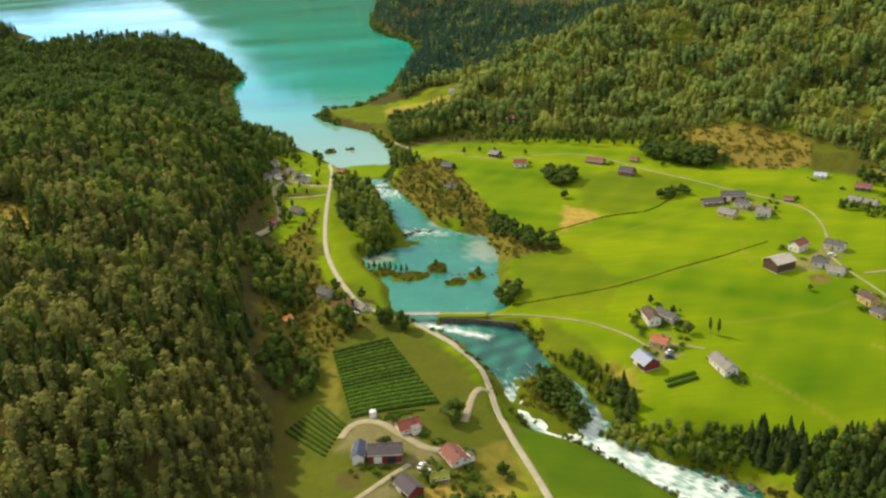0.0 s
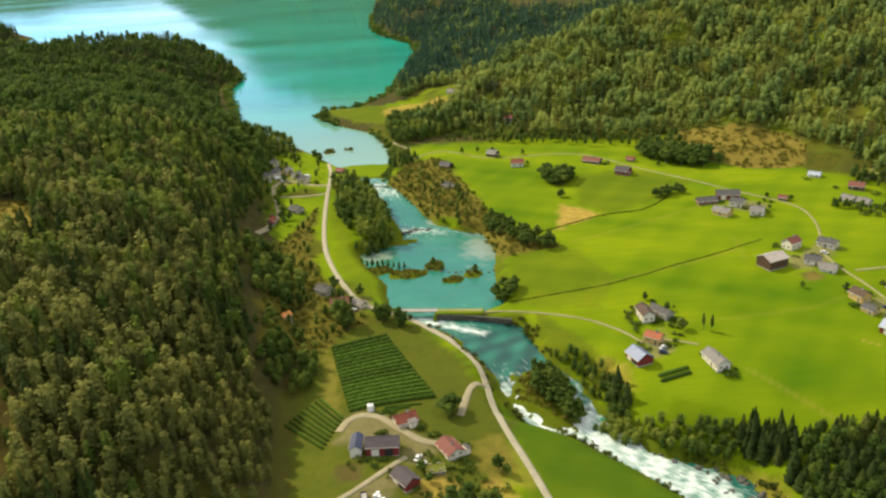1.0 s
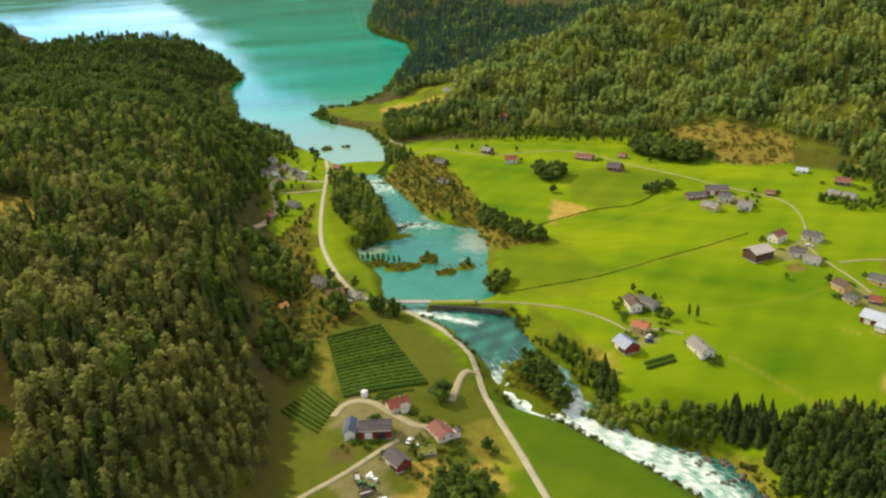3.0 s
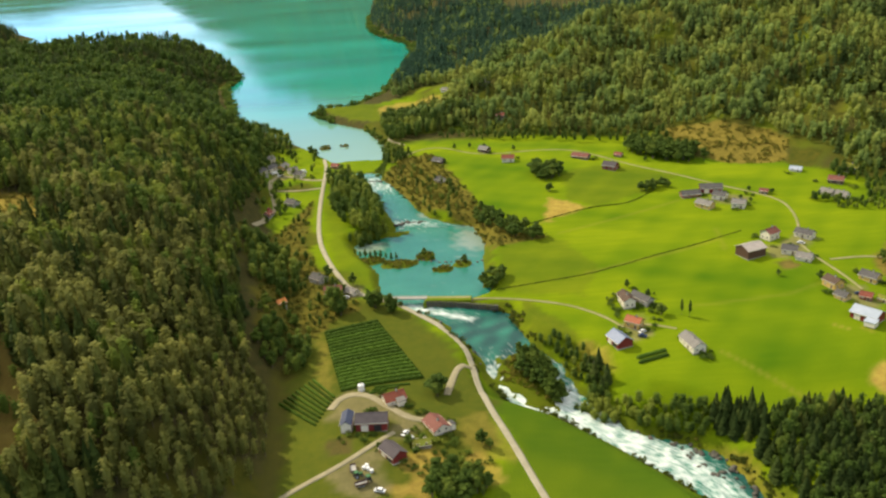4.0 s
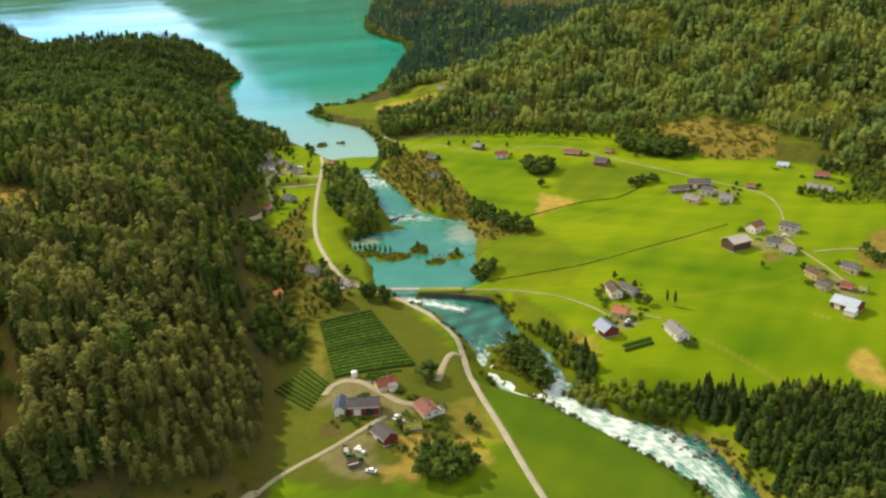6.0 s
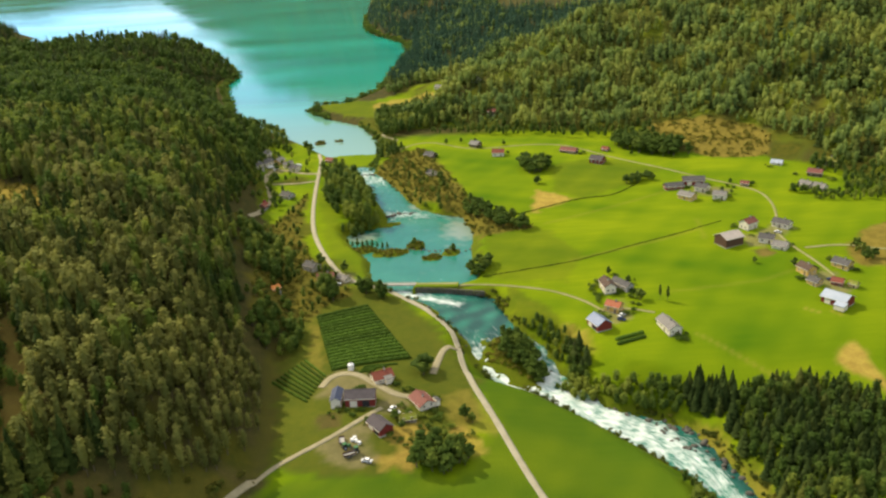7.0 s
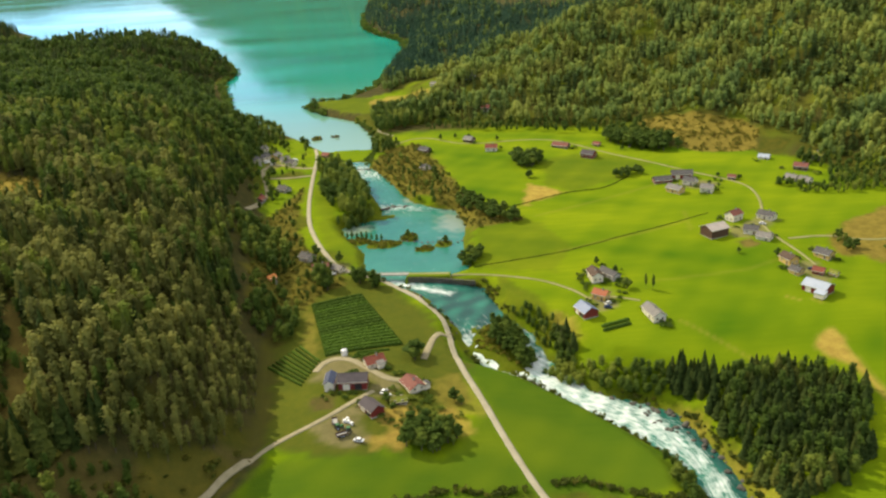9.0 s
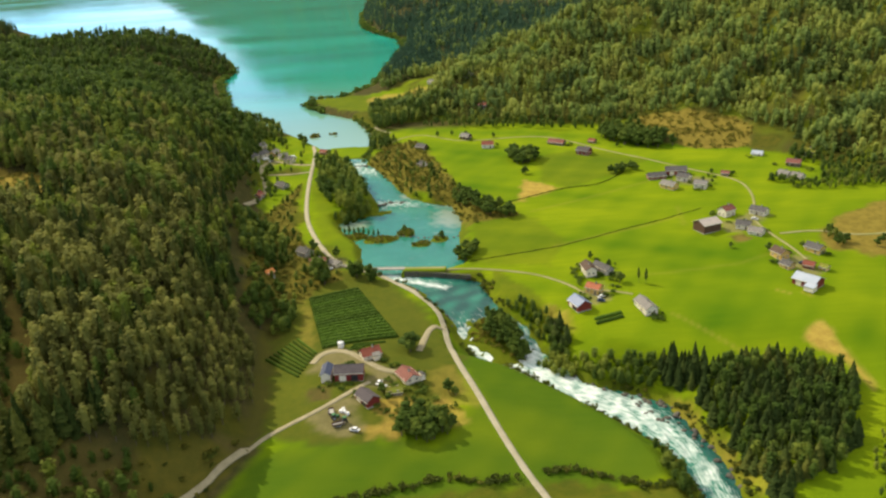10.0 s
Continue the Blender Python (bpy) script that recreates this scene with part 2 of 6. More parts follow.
# ---- the lie of the land ----
def along(pts, step):
    """Points at even steps along a polyline."""
    pts = np.array(pts, float)
    seg = np.hypot(*np.diff(pts[:, :2], axis=0).T)
    s = np.concatenate([[0], np.cumsum(seg)])
    q = np.linspace(0, s[-1], max(2, int(s[-1] / step) + 1))
    return np.stack([np.interp(q, s, pts[:, i]) for i in range(pts.shape[1])], 1)


def rounded(pts, step, turns=2):
    """A polyline with its corners cut (Chaikin), at even steps."""
    p = np.array(pts, float)
    for _ in range(turns):
        a, b = p[:-1] * 0.75 + p[1:] * 0.25, p[:-1] * 0.25 + p[1:] * 0.75
        p = np.concatenate([p[:1], np.stack([a, b], 1).reshape(-1, p.shape[1]), p[-1:]])
    return along(p, step)


def inside(x, y, ring):
    ring = np.asarray(ring, float)
    c = np.zeros(x.shape, bool)
    for (x0, y0), (x1, y1) in zip(ring[:, :2], np.roll(ring[:, :2], -1, 0)):
        if y0 != y1:
            c ^= ((y0 > y) != (y1 > y)) & (x < (x1 - x0) * (y - y0) / (y1 - y0) + x0)
    return c


def away(x, y, pts, closed=False):
    """Distance to a polyline, and the nearest place along it (0 .. number of segments)."""
    pts = np.asarray(pts, float)[:, :2]
    if closed:
        pts = np.concatenate([pts, pts[:1]])
    best, where = np.full(x.shape, 1e9), np.zeros(x.shape)
    for i, ((ax, ay), (bx, by)) in enumerate(zip(pts[:-1], pts[1:])):
        ux, uy = bx - ax, by - ay
        k = np.clip(((x - ax) * ux + (y - ay) * uy) / max(ux * ux + uy * uy, 1e-9), 0, 1)
        d = np.hypot(x - ax - k * ux, y - ay - k * uy)
        near = d < best
        best, where = np.where(near, d, best), np.where(near, i + k, where)
    return best, where


def smooth(v, a, b):
    k = np.clip((v - a) / (b - a), 0, 1)
    return k * k * (3 - 2 * k)


def waves(x, y, size, seed):
    """Cheap rolling noise, about -1 .. 1."""
    r = np.random.RandomState(seed)
    out = np.zeros(np.shape(x))
    for _ in range(7):
        a, f, ph = r.uniform(0, 6.283), r.uniform(0.6, 1.7) / size * 6.283, r.uniform(0, 6.283)
        out = out + np.sin((x * math.cos(a) + y * math.sin(a)) * f + ph)
    return out / 3.2


LAKE_Z = 34.0
RIVER_LEFT = [(-59, 627), (-49, 606), (-45, 595), (-39, 567), (-31, 536), (-27, 521), (-25, 512), (-30, 503), (-50, 485), (-46, 466), (-32, 435), (-30, 409), (-26, 401),
              (-14, 387), (-1, 375), (13, 356), (20, 343), (21, 333), (33, 311), (54, 300), (69, 284), (88, 263), (102, 246), (111, 231), (113, 214), (115, 190),
              (122, 120), (130, -200)]
RIVER_RIGHT = [(-37, 622), (-37, 605), (-27, 591), (-17, 566), (-10, 540), (-1, 520), (6, 509), (28, 504), (34, 475), (31, 453), (30, 425), (27, 402), (15, 394),
               (16, 384), (38, 379), (44, 358), (48, 349), (58.5, 335), (62.5, 323), (70, 311), (83, 290), (99, 283), (117, 272), (125, 249), (130, 225), (129, 203),
               (140, 120), (150, -200)]
RIVER_Z = [34.0, 33.9, 31.2, 30.8, 30.2, 29.6, 28.8, 26.2, 26.0, 26.0, 25.9, 25.8, 25.6, 24.3, 22, 19, 17, 13.5, 8.5, 6.2, 5, 3, 1.8, 0.4, -0.4, -1.5, -5, -22]
LAKE_WEST = [(-56, 620), (-77, 656), (-102, 701), (-127, 741), (-162, 798), (-186, 840), (-206, 880), (-230, 966), (-257, 1061), (-250, 1140), (-270, 1200),
             (-330, 1300), (-440, 1330), (-600, 1300), (-790, 1450), (-800, 1611), (-775, 1660), (-860, 1790), (-1150, 1950), (-1500, 2200), (-2300, 3300), (-1300, 3700), (-1000, 3150)]
LAKE_EAST = [(-400, 2950), (-150, 2850), (-127, 2206), (-117, 1887), (-103, 1624), (-78, 1512), (-18, 1368), (-13, 1263), (-32, 1098), (-48, 954), (-76, 889),
             (-116, 886), (-117, 859), (-94, 821), (-58, 780), (-37, 706), (-34, 666), (-38, 615)]
LAKE_RING = LAKE_WEST + LAKE_EAST
FOOT_WEST = [(-160, -900), (-105, 0), (-86, 195), (-66, 229), (-65, 255), (-70, 297), (-72, 330), (-66, 357), (-76, 390), (-94, 452), (-110, 517), (-120, 597),
             (-138, 700), (-178, 790), (-222, 870), (-246, 966), (-266, 1080), (-266, 1200), (-266, 4000)]
FOOT_EAST = [(-127, 4000), (-120, 2206), (-103, 1624), (-76, 1512), (-10, 1368), (-5, 1263), (-25, 1098), (-35, 960), (-10, 880), (-20, 770), (-20, 730), (24, 728),
             (102, 688), (173, 672), (200, 600), (250, 582), (300, 535), (340, 430), (380, 250), (420, -900)]
ISLES = [(44.5, 327.5, 20, 12.3, -1.13, 3.6), (-4, 459, 6, 8, 0, 1.4), (6, 436, 7, 5, 0, 0.8), (18, 443, 6, 6, 0, 1.2), (-20, 449, 12, 7, 0.1, 1.1),
         (-37, 457, 9, 7, 0.1, 1.0), (-92, 717, 6, 6, 0.4, 1.3), (-75, 722, 5, 4, -0.4, 0.9), (-72, 712, 2.5, 2, 0, 0.7)]


def height(x, y):
    """The height of the ground at x, y."""
    x, y = np.asarray(x, float), np.asarray(y, float)
    h = np.interp(y, [-1500, 0, 430, 520, 620, 700], [-90, 0, 30, 33.5, 37.5, 39])
    h = h + 7.0 * np.exp(-((x + 30) / 40) ** 2 - ((y - 255) / 75) ** 2)
    h = h - 4.0 * smooth(x, 20, 75) * smooth(-y, -320, -270)
    h = h + 0.8 * waves(x, y, 140, 3) * smooth(np.hypot(x, y - 350), 40, 200)
    # the hill to the west, and the hillside to the east
    d, _ = away(x, y, FOOT_WEST)
    west = inside(x, y, FOOT_WEST + [(-9000, 4000), (-9000, -900)])
    dw = np.where(west, d, 0)
    rough = waves(x, y, 95, 5) * 4.0 + waves(x, y, 34, 6) * 1.6
    h = h + (65 - 22 * smooth(y, 600, 950)) * (1 - np.exp(-dw / 58)) + rough * smooth(dw, 5, 60)
    h = h + np.where(y < 700, 0.55 * np.clip(dw - 480, 0, 1300), 0)
    d, _ = away(x, y, FOOT_EAST)
    east = inside(x, y, FOOT_EAST + [(9000, -900), (9000, 4000)])
    de = np.where(east, d, 0)
    h = h + 0.32 * de + 0.30 * np.clip(de - 350, 0, 1500) + rough * smooth(de, 5, 80) * 1.3
    # a side valley behind the first ridge, and a notch in the western headland
    back = y - 895 - 0.12 * np.clip(x - 100, 0, 400)
    h = h - np.where(east, 26 * smooth(back, 0, 70) * (1 - smooth(back, 160, 420)) * smooth(x, -20, 60), 0)
    h = h - np.where(west, 20 * np.exp(-((y - 1015) / 48) ** 2) * np.exp(-dw / 70), 0)
    # the lake
    d, _ = away(x, y, LAKE_RING, True)
    wet = inside(x, y, LAKE_RING)
    north = smooth(y, 1350, 1600) * smooth(-x, -120, 160)
    h = h * (1 - north) + north * (LAKE_Z + 0.5 + (0.16 + 0.5 * smooth(x, -1180, -820)) * np.clip(d, 0, 1600) + rough * 4 * smooth(d, 50, 300))
    h = np.where(wet, LAKE_Z - 0.3 - np.minimum(d * 0.3, 8), np.clip(h, LAKE_Z + 0.25 + 0.04 * np.minimum(d, 20), LAKE_Z + 0.4 + 0.95 * d) * smooth(y, 590, 625) + h * (1 - smooth(y, 590, 625)))
    # a steep wooded point across the lake
    k = np.hypot((x + 915) / 88, (y - 1730) / 150) + 0.10 * waves(x, y, 60, 19)
    h = np.where(k < 1.1, np.maximum(h, LAKE_Z + 36 * (1 - k ** 4)), h)
    # the river bed and its banks
    mid = (np.array(RIVER_LEFT, float) + np.array(RIVER_RIGHT)) / 2
    _, s = away(x, y, mid)
    wz = np.interp(s, np.arange(len(RIVER_Z)), RIVER_Z)
    ring = RIVER_LEFT + RIVER_RIGHT[::-1]
    d, _ = away(x, y, ring, True)
    flow = inside(x, y, ring)
    bank = np.clip(h, wz + 0.25 + 0.06 * np.minimum(d, 8), wz + 0.5 + 0.75 * d)
    h = np.where(flow, np.minimum(h, wz - 0.3 - np.minimum(d * 0.35, 1.6)), np.where(d < 40, bank, h))
    for ix, iy, a, b, turn, up in ISLES:
        u, v = (x - ix) * math.cos(turn) + (y - iy) * math.sin(turn), -(x - ix) * math.sin(turn) + (y - iy) * math.cos(turn)
        k = np.hypot(u / a, v / b) + 0.12 * waves(x, y, 7, 9)
        level = np.where(y > 640, LAKE_Z, wz)
        h = np.where(k < 1.25, np.maximum(h, level + up * (1 - k ** 2)), h)
    return h


def at(x, y):
    return float(height(np.array([x]), np.array([y]))[0])


# ---- building helpers ----
def mesh_of(name, verts, faces, mat, smooth_faces=False):
    me = bpy.data.meshes.new(name)
    me.from_pydata([tuple(v) for v in verts], [], [tuple(f) for f in faces])
    me.materials.append(mat)
    if smooth_faces:
        me.polygons.foreach_set("use_smooth", np.ones(len(me.polygons), bool))
    me.update()
    return me


def soup(name, verts, tris, mat, tint=None):
    """A large triangle mesh from arrays."""
    me = bpy.data.meshes.new(name)
    verts, tris = np.asarray(verts, np.float32), np.asarray(tris, np.int32)
    me.vertices.add(len(verts))
    me.vertices.foreach_set("co", verts.ravel())
    me.loops.add(len(tris) * 3)
    me.loops.foreach_set("vertex_index", tris.ravel())
    me.polygons.add(len(tris))
    me.polygons.foreach_set("loop_start", np.arange(len(tris), dtype=np.int32) * 3)
    me.polygons.foreach_set("use_smooth", np.ones(len(tris), bool))
    me.update(calc_edges=True)
    me.materials.append(mat)
    if tint is not None:
        me.attributes.new("tint", "FLOAT", "POINT").data.foreach_set("value", np.asarray(tint, np.float32))
    return me


def part(name, bm, material, parent, label=""):
    """Links a bmesh as one mesh object under a thing or a part."""
    me = bpy.data.meshes.new(name)
    bm.to_mesh(me)
    bm.free()
    me.materials.append(material)
    ob = new(name, me)
    ob.parent = parent
    return tagged(ob, label)


def box(bm, x0, x1, y0, y1, z0, z1):
    v = [bm.verts.new((x, y, z)) for z in (z0, z1) for x, y in ((x0, y0), (x1, y0), (x1, y1), (x0, y1))]
    for f in ((3, 2, 1, 0), (4, 5, 6, 7), (0, 1, 5, 4), (1, 2, 6, 5), (2, 3, 7, 6), (3, 0, 4, 7)):
        bm.faces.new([v[i] for i in f])
    return v


def boxed(*sizes):
    bm = bmesh.new()
    for s in sizes:
        box(bm, *s)
    return bm


# ---- the ground: one sheet ----
def spread(lo, hi, step, out, grow):
    core = list(np.arange(lo, hi, step))
    a, s = [lo], step
    while a[-1] > -out:
        s *= grow
        a.append(a[-1] - s)
    b, s = [core[-1]], step
    while b[-1] < out:
        s *= grow
        b.append(b[-1] + s)
    return np.array(a[:0:-1] + core + b[1:])


GX, GY = spread(-240, 340, 2.3, 4300, 1.05), spread(180, 680, 2.3, 4300, 1.04)
XX, YY = np.meshgrid(GX, GY)
ZZ = height(XX, YY)
nx, ny = len(GX), len(GY)
idx = np.arange(nx * ny).reshape(ny, nx)
quads = np.stack([idx[:-1, :-1], idx[:-1, 1:], idx[1:, 1:], idx[1:, :-1]], -1).reshape(-1, 4)
me = bpy.data.meshes.new("ground")
me.vertices.add(nx * ny)
me.vertices.foreach_set("co", np.stack([XX, YY, ZZ], -1).astype(np.float32).ravel())
me.loops.add(quads.size)
me.loops.foreach_set("vertex_index", quads.astype(np.int32).ravel())
me.polygons.add(len(quads))
me.polygons.foreach_set("loop_start", np.arange(len(quads), dtype=np.int32) * 4)
me.polygons.foreach_set("use_smooth", np.ones(len(quads), bool))
me.update(calc_edges=True)
me.materials.append(LAND)
tagged(new("ground", me), "green valley floor between wooded hillsides, mown meadows and rough yellow grass", "ground", kind="structure")

# land use: red meadow, green rough grass, blue bare earth
ROUGH_BANK = [(-36, 603), (-24, 649), (3, 656), (22, 583), (36, 513), (72, 464), (37, 453), (24, 506), (-8, 535)]
DRY_CORNER = [(83, 534), (107, 514), (71, 489), (76, 504)]
DRY_TONGUE = [(201, 307), (193, 302), (188, 294), (190, 287), (198, 280), (200, 268), (202, 253), (204, 258), (203.5, 270), (202, 289), (203, 300)]
DRY_EDGE = [(66, 343), (76, 340), (82, 329), (84, 318), (79, 322), (70, 333)]
MID_FIELD = [(98, 590), (148, 597), (180, 562), (150, 534), (112, 514), (96, 528)]
FARM_WORN, PLOT_PATH = [(8, 282), (20, 287), (28, 274), (31, 253), (14, 253)], [(-59, 360), (-54, 352), (-49, 331), (-46, 300), (-52, 303)]
SCRUB_SLOPE = [(197, 663), (269, 623), (274, 595), (262, 575), (224, 580), (196, 637)]
WEST_STRIP = [(-124, 480), (-100, 500), (-84, 560), (-80, 480), (-62, 425), (-44, 405), (-40, 385), (-52, 374), (-64, 352), (-82, 340), (-92, 380), (-100, 430)]
SHORE_STRIP = [(-60, 785), (-42, 800), (-26, 760), (-26, 700), (-12, 660), (-24, 640), (-36, 640), (-34, 700), (-50, 760)]
OUTLET_LAWN = [(-76, 540), (-66, 500), (-56, 440), (-36, 410), (-30, 440), (-50, 480), (-60, 520), (-72, 600)]
NEAR_FIELDS = [(-90, 160), (-60, 226), (-20, 232), (12, 226), (30, 262), (22, 300), (26, 318), (44, 300), (70, 276), (100, 236), (108, 208), (60, 202), (30, 200), (0, 196), (-30, 190)]
LAKE_FIELD = [(-73, 848), (-46, 889), (-3, 925), (28, 896), (19, 850), (-39, 862), (-66, 833)]
POND_MEADOW, BANK_MEADOW = [(36, 395), (44, 480), (75, 465), (95, 420), (80, 385)], [(40, 374), (54, 350), (75, 327), (70, 347), (50, 384)]
YELLOW_SLOPE = [(272, 590), (290, 575), (280, 562), (261, 572)]
HAY_FIELD = [(-51, 860), (-28, 880), (14, 872), (20, 798), (-21, 826), (-43, 808)]
WORN_YARD, WORN_BANK = [(-18, 236), (-8, 247), (-2, 240), (-4, 232), (-16, 230)], [(8, 256), (18, 262), (24, 246), (18, 240)]
FARM_BARE = [(-14, 254), (-4, 260), (4, 256), (2, 246), (-8, 243), (-16, 247)]
BANK_PATH = [(121, 274), (128, 250), (133, 228), (137, 212), (142, 195), (138, 192), (131, 212), (128, 232), (124, 252), (117, 272)]
SPIT = [(-114, 872), (-68, 884), (-45, 869), (-42, 789), (-70, 805), (-112, 862)]
BARE_SLOPE = [(-125, 212), (-108, 206), (-66, 236), (-84, 190), (-135, 150), (-150, 198)]
FARM_ROUGH = [(-68, 240), (-76, 324), (-64, 366), (-44, 400), (-20, 388), (4, 350), (24, 296), (22, 262), (-2, 232), (-30, 226)]
SOUTH_ROUGH = [(-30, 196), (22, 203), (60, 208), (80, 203), (110, 206), (120, 150), (-40, 150)]
HILL_CLEARING = [(-260, 444), (-222, 441), (-200, 414), (-203, 384), (-236, 380), (-272, 390)]
EAST_ROUGH = [(262, 425), (301, 445), (330, 420), (300, 370), (268, 372), (241, 385), (246, 409)]
HIGH_MEADOWS = [[(143, 667), (167, 672), (164, 631), (134, 636)], [(41, 690), (101, 676), (101, 640), (39, 650)]]
BARN_PLOT, FARM_PLOT = [(190, 408), (200, 410), (203, 402), (193, 399)], [(-46, 268), (-36, 269), (-34, 257), (-44, 256)]
ROCK_SCAR = [(-175, 285), (-160, 271), (-141, 232), (-138, 207), (-146, 206), (-160, 245)]
YARDS = [[(-26, 284), (-11, 283), (-7, 273), (-13, 264), (-22, 265), (-18, 272), (-19, 280)], [(-47, 284), (-44, 300), (-36, 304), (-24, 296), (-14, 284), (-5, 284), (-7, 278), (-16, 267), (-24, 262), (-18, 269), (-20, 280), (-40, 282)],
         [(-44, 247), (-34, 254), (-24, 262), (-14, 264), (-16, 259), (-26, 252), (-20, 236), (-24, 231), (-33, 235)],
         [(92, 352), (104, 362), (106, 352), (103, 340), (97, 336), (93, 342)], [(184, 512), (196, 520), (212, 508), (206, 500), (194, 502), (186, 506)],
         [(192, 428), (206, 434), (222, 446), (226, 436), (214, 424), (200, 412), (192, 414)], [(212, 372), (218, 380), (224, 372), (222, 352), (214, 352), (211, 362)],
         [(-126, 632), (-112, 630), (-108, 616), (-120, 608)], [(-60, 412), (-40, 412), (-38, 402), (-52, 396)]]
VILLAGE_GREEN = [(-142, 726), (-108, 682), (-90, 660), (-84, 600), (-95, 480), (-112, 520), (-130, 600), (-132, 690)]


def soft(ring, edge=2.0, wob=1.5):
    d, _ = away(XX, YY, ring, True)
    s = np.where(inside(XX, YY, ring), d, -d) + wob * waves(XX, YY, 9, 21) + wob * waves(XX, YY, 23, 22)
    return smooth(s, -edge, edge)


dW, _ = away(XX, YY, FOOT_WEST)
inW = inside(XX, YY, FOOT_WEST + [(-9000, 4000), (-9000, -900)])
dE, _ = away(XX, YY, FOOT_EAST)
inE = inside(XX, YY, FOOT_EAST + [(9000, -900), (9000, 4000)])
wob = 2.5 * waves(XX, YY, 15, 31)
meadow = 1 - np.maximum(smooth(np.where(inW, dW, -dW) + wob, -7, -1), smooth(np.where(inE, dE, -dE) + wob, 0, 5))
meadow = meadow * (1 - smooth(YY + wob, 690, 715))
RIVER_RING = RIVER_LEFT + RIVER_RIGHT[::-1]
dR, _ = away(XX, YY, RIVER_RING, True)
dR = np.where(inside(XX, YY, RIVER_RING), 0, dR)
rough = 0.6 * smooth(-dR + wob, -7, -3)
rough = np.maximum(rough, 0.9 * smooth(waves(XX, YY, 60, 41), 0.55, 0.95) * smooth(dW, 60, 20))
for ring, k in ((ROUGH_BANK, 0.95), (MID_FIELD, 0.32), (SCRUB_SLOPE, 1.0), (YELLOW_SLOPE, 1.0), (SPIT, 0.5), (FARM_ROUGH, 0.56), (NEAR_FIELDS, 0.10), (POND_MEADOW, 0.3), (BANK_MEADOW, 0.5), (SOUTH_ROUGH, 0.8), (EAST_ROUGH, 1.0), (HILL_CLEARING, 1.0), (WEST_STRIP, 1.0), (SHORE_STRIP, 0.8), (OUTLET_LAWN, 0.25)):
    rough = np.maximum(rough, k * soft(ring))
front = inE * (1 - smooth(YY - 895 - 0.12 * np.clip(XX - 100, 0, 400), 10, 60))
rough = np.maximum(rough, front * np.clip(0.55 + 0.35 * waves(XX, YY, 31, 46), 0, 1))
meadow = np.maximum(meadow, front * np.clip(0.30 + 0.5 * waves(XX, YY, 45, 48), 0, 0.8))
rough = np.maximum(rough, 0.8 * smooth(waves(XX, YY, 85, 47) + 0.4 * waves(XX, YY, 29, 48), 0.65, 1.0) * inW)
earth = np.zeros_like(XX)
earth = np.maximum(earth, 0.95 * soft(DRY_TONGUE, 2.0, 0.4))
for ring, k in ((DRY_CORNER, 0.95), (DRY_EDGE, 0.55), (FARM_WORN, 0.32), (PLOT_PATH, 0.28), (ROUGH_BANK, 0.22), (SCRUB_SLOPE, 0.40), (WEST_STRIP, 0.14), (FARM_ROUGH, 0.03), (HAY_FIELD, 0.7), (ROCK_SCAR, 0.42), (BARE_SLOPE, 0.10), (HILL_CLEARING, 0.55), (BARN_PLOT, 0.35), (FARM_PLOT, 0.10), (EAST_ROUGH, 0.42), (WORN_YARD, 0.85), (WORN_BANK, 0.75), (FARM_BARE, 0.78), (BANK_PATH, 0.4)):
    earth = np.maximum(earth, k * soft(ring))
for ring in (BARN_PLOT, FARM_PLOT):
    meadow, rough = meadow * (1 - soft(ring, 1.2, 0.6)), rough * (1 - soft(ring, 1.2, 0.6))
for ring in HIGH_MEADOWS:
    meadow = np.maximum(meadow, soft(ring))
meadow = np.maximum(meadow, 0.6 * soft(SHORE_STRIP))
meadow = np.maximum(meadow, np.maximum(soft(VILLAGE_GREEN) * 0.8, np.maximum(soft(LAKE_FIELD), soft(SPIT))))
for line, half, k in (((( 133, 322), (148, 300), (162, 280)), 0.7, 0.5), (((192, 339), (197, 334)), 0.7, 0.8), (((203, 335), (207, 330)), 0.7, 0.8), (((175, 462), (170, 430)), 1.2, 0.3),
                      (((87, 411), (140, 430), (172, 446)), 1.0, 0.35), (((80, 470), (150, 505), (180, 520)), 1.0, 0.3), (((128, 365), (185, 372), (215, 386)), 1.0, 0.25)):
    d, _ = away(XX, YY, line)
    earth = np.maximum(earth, 0.5 * k * smooth(-d, -half - 1.2, -half * 0.3))
meadow = meadow * (1 - 0.18 * soft(NEAR_FIELDS, 4.0))
meadow = meadow * (1 - 0.4 * soft(FARM_ROUGH, 4.0))
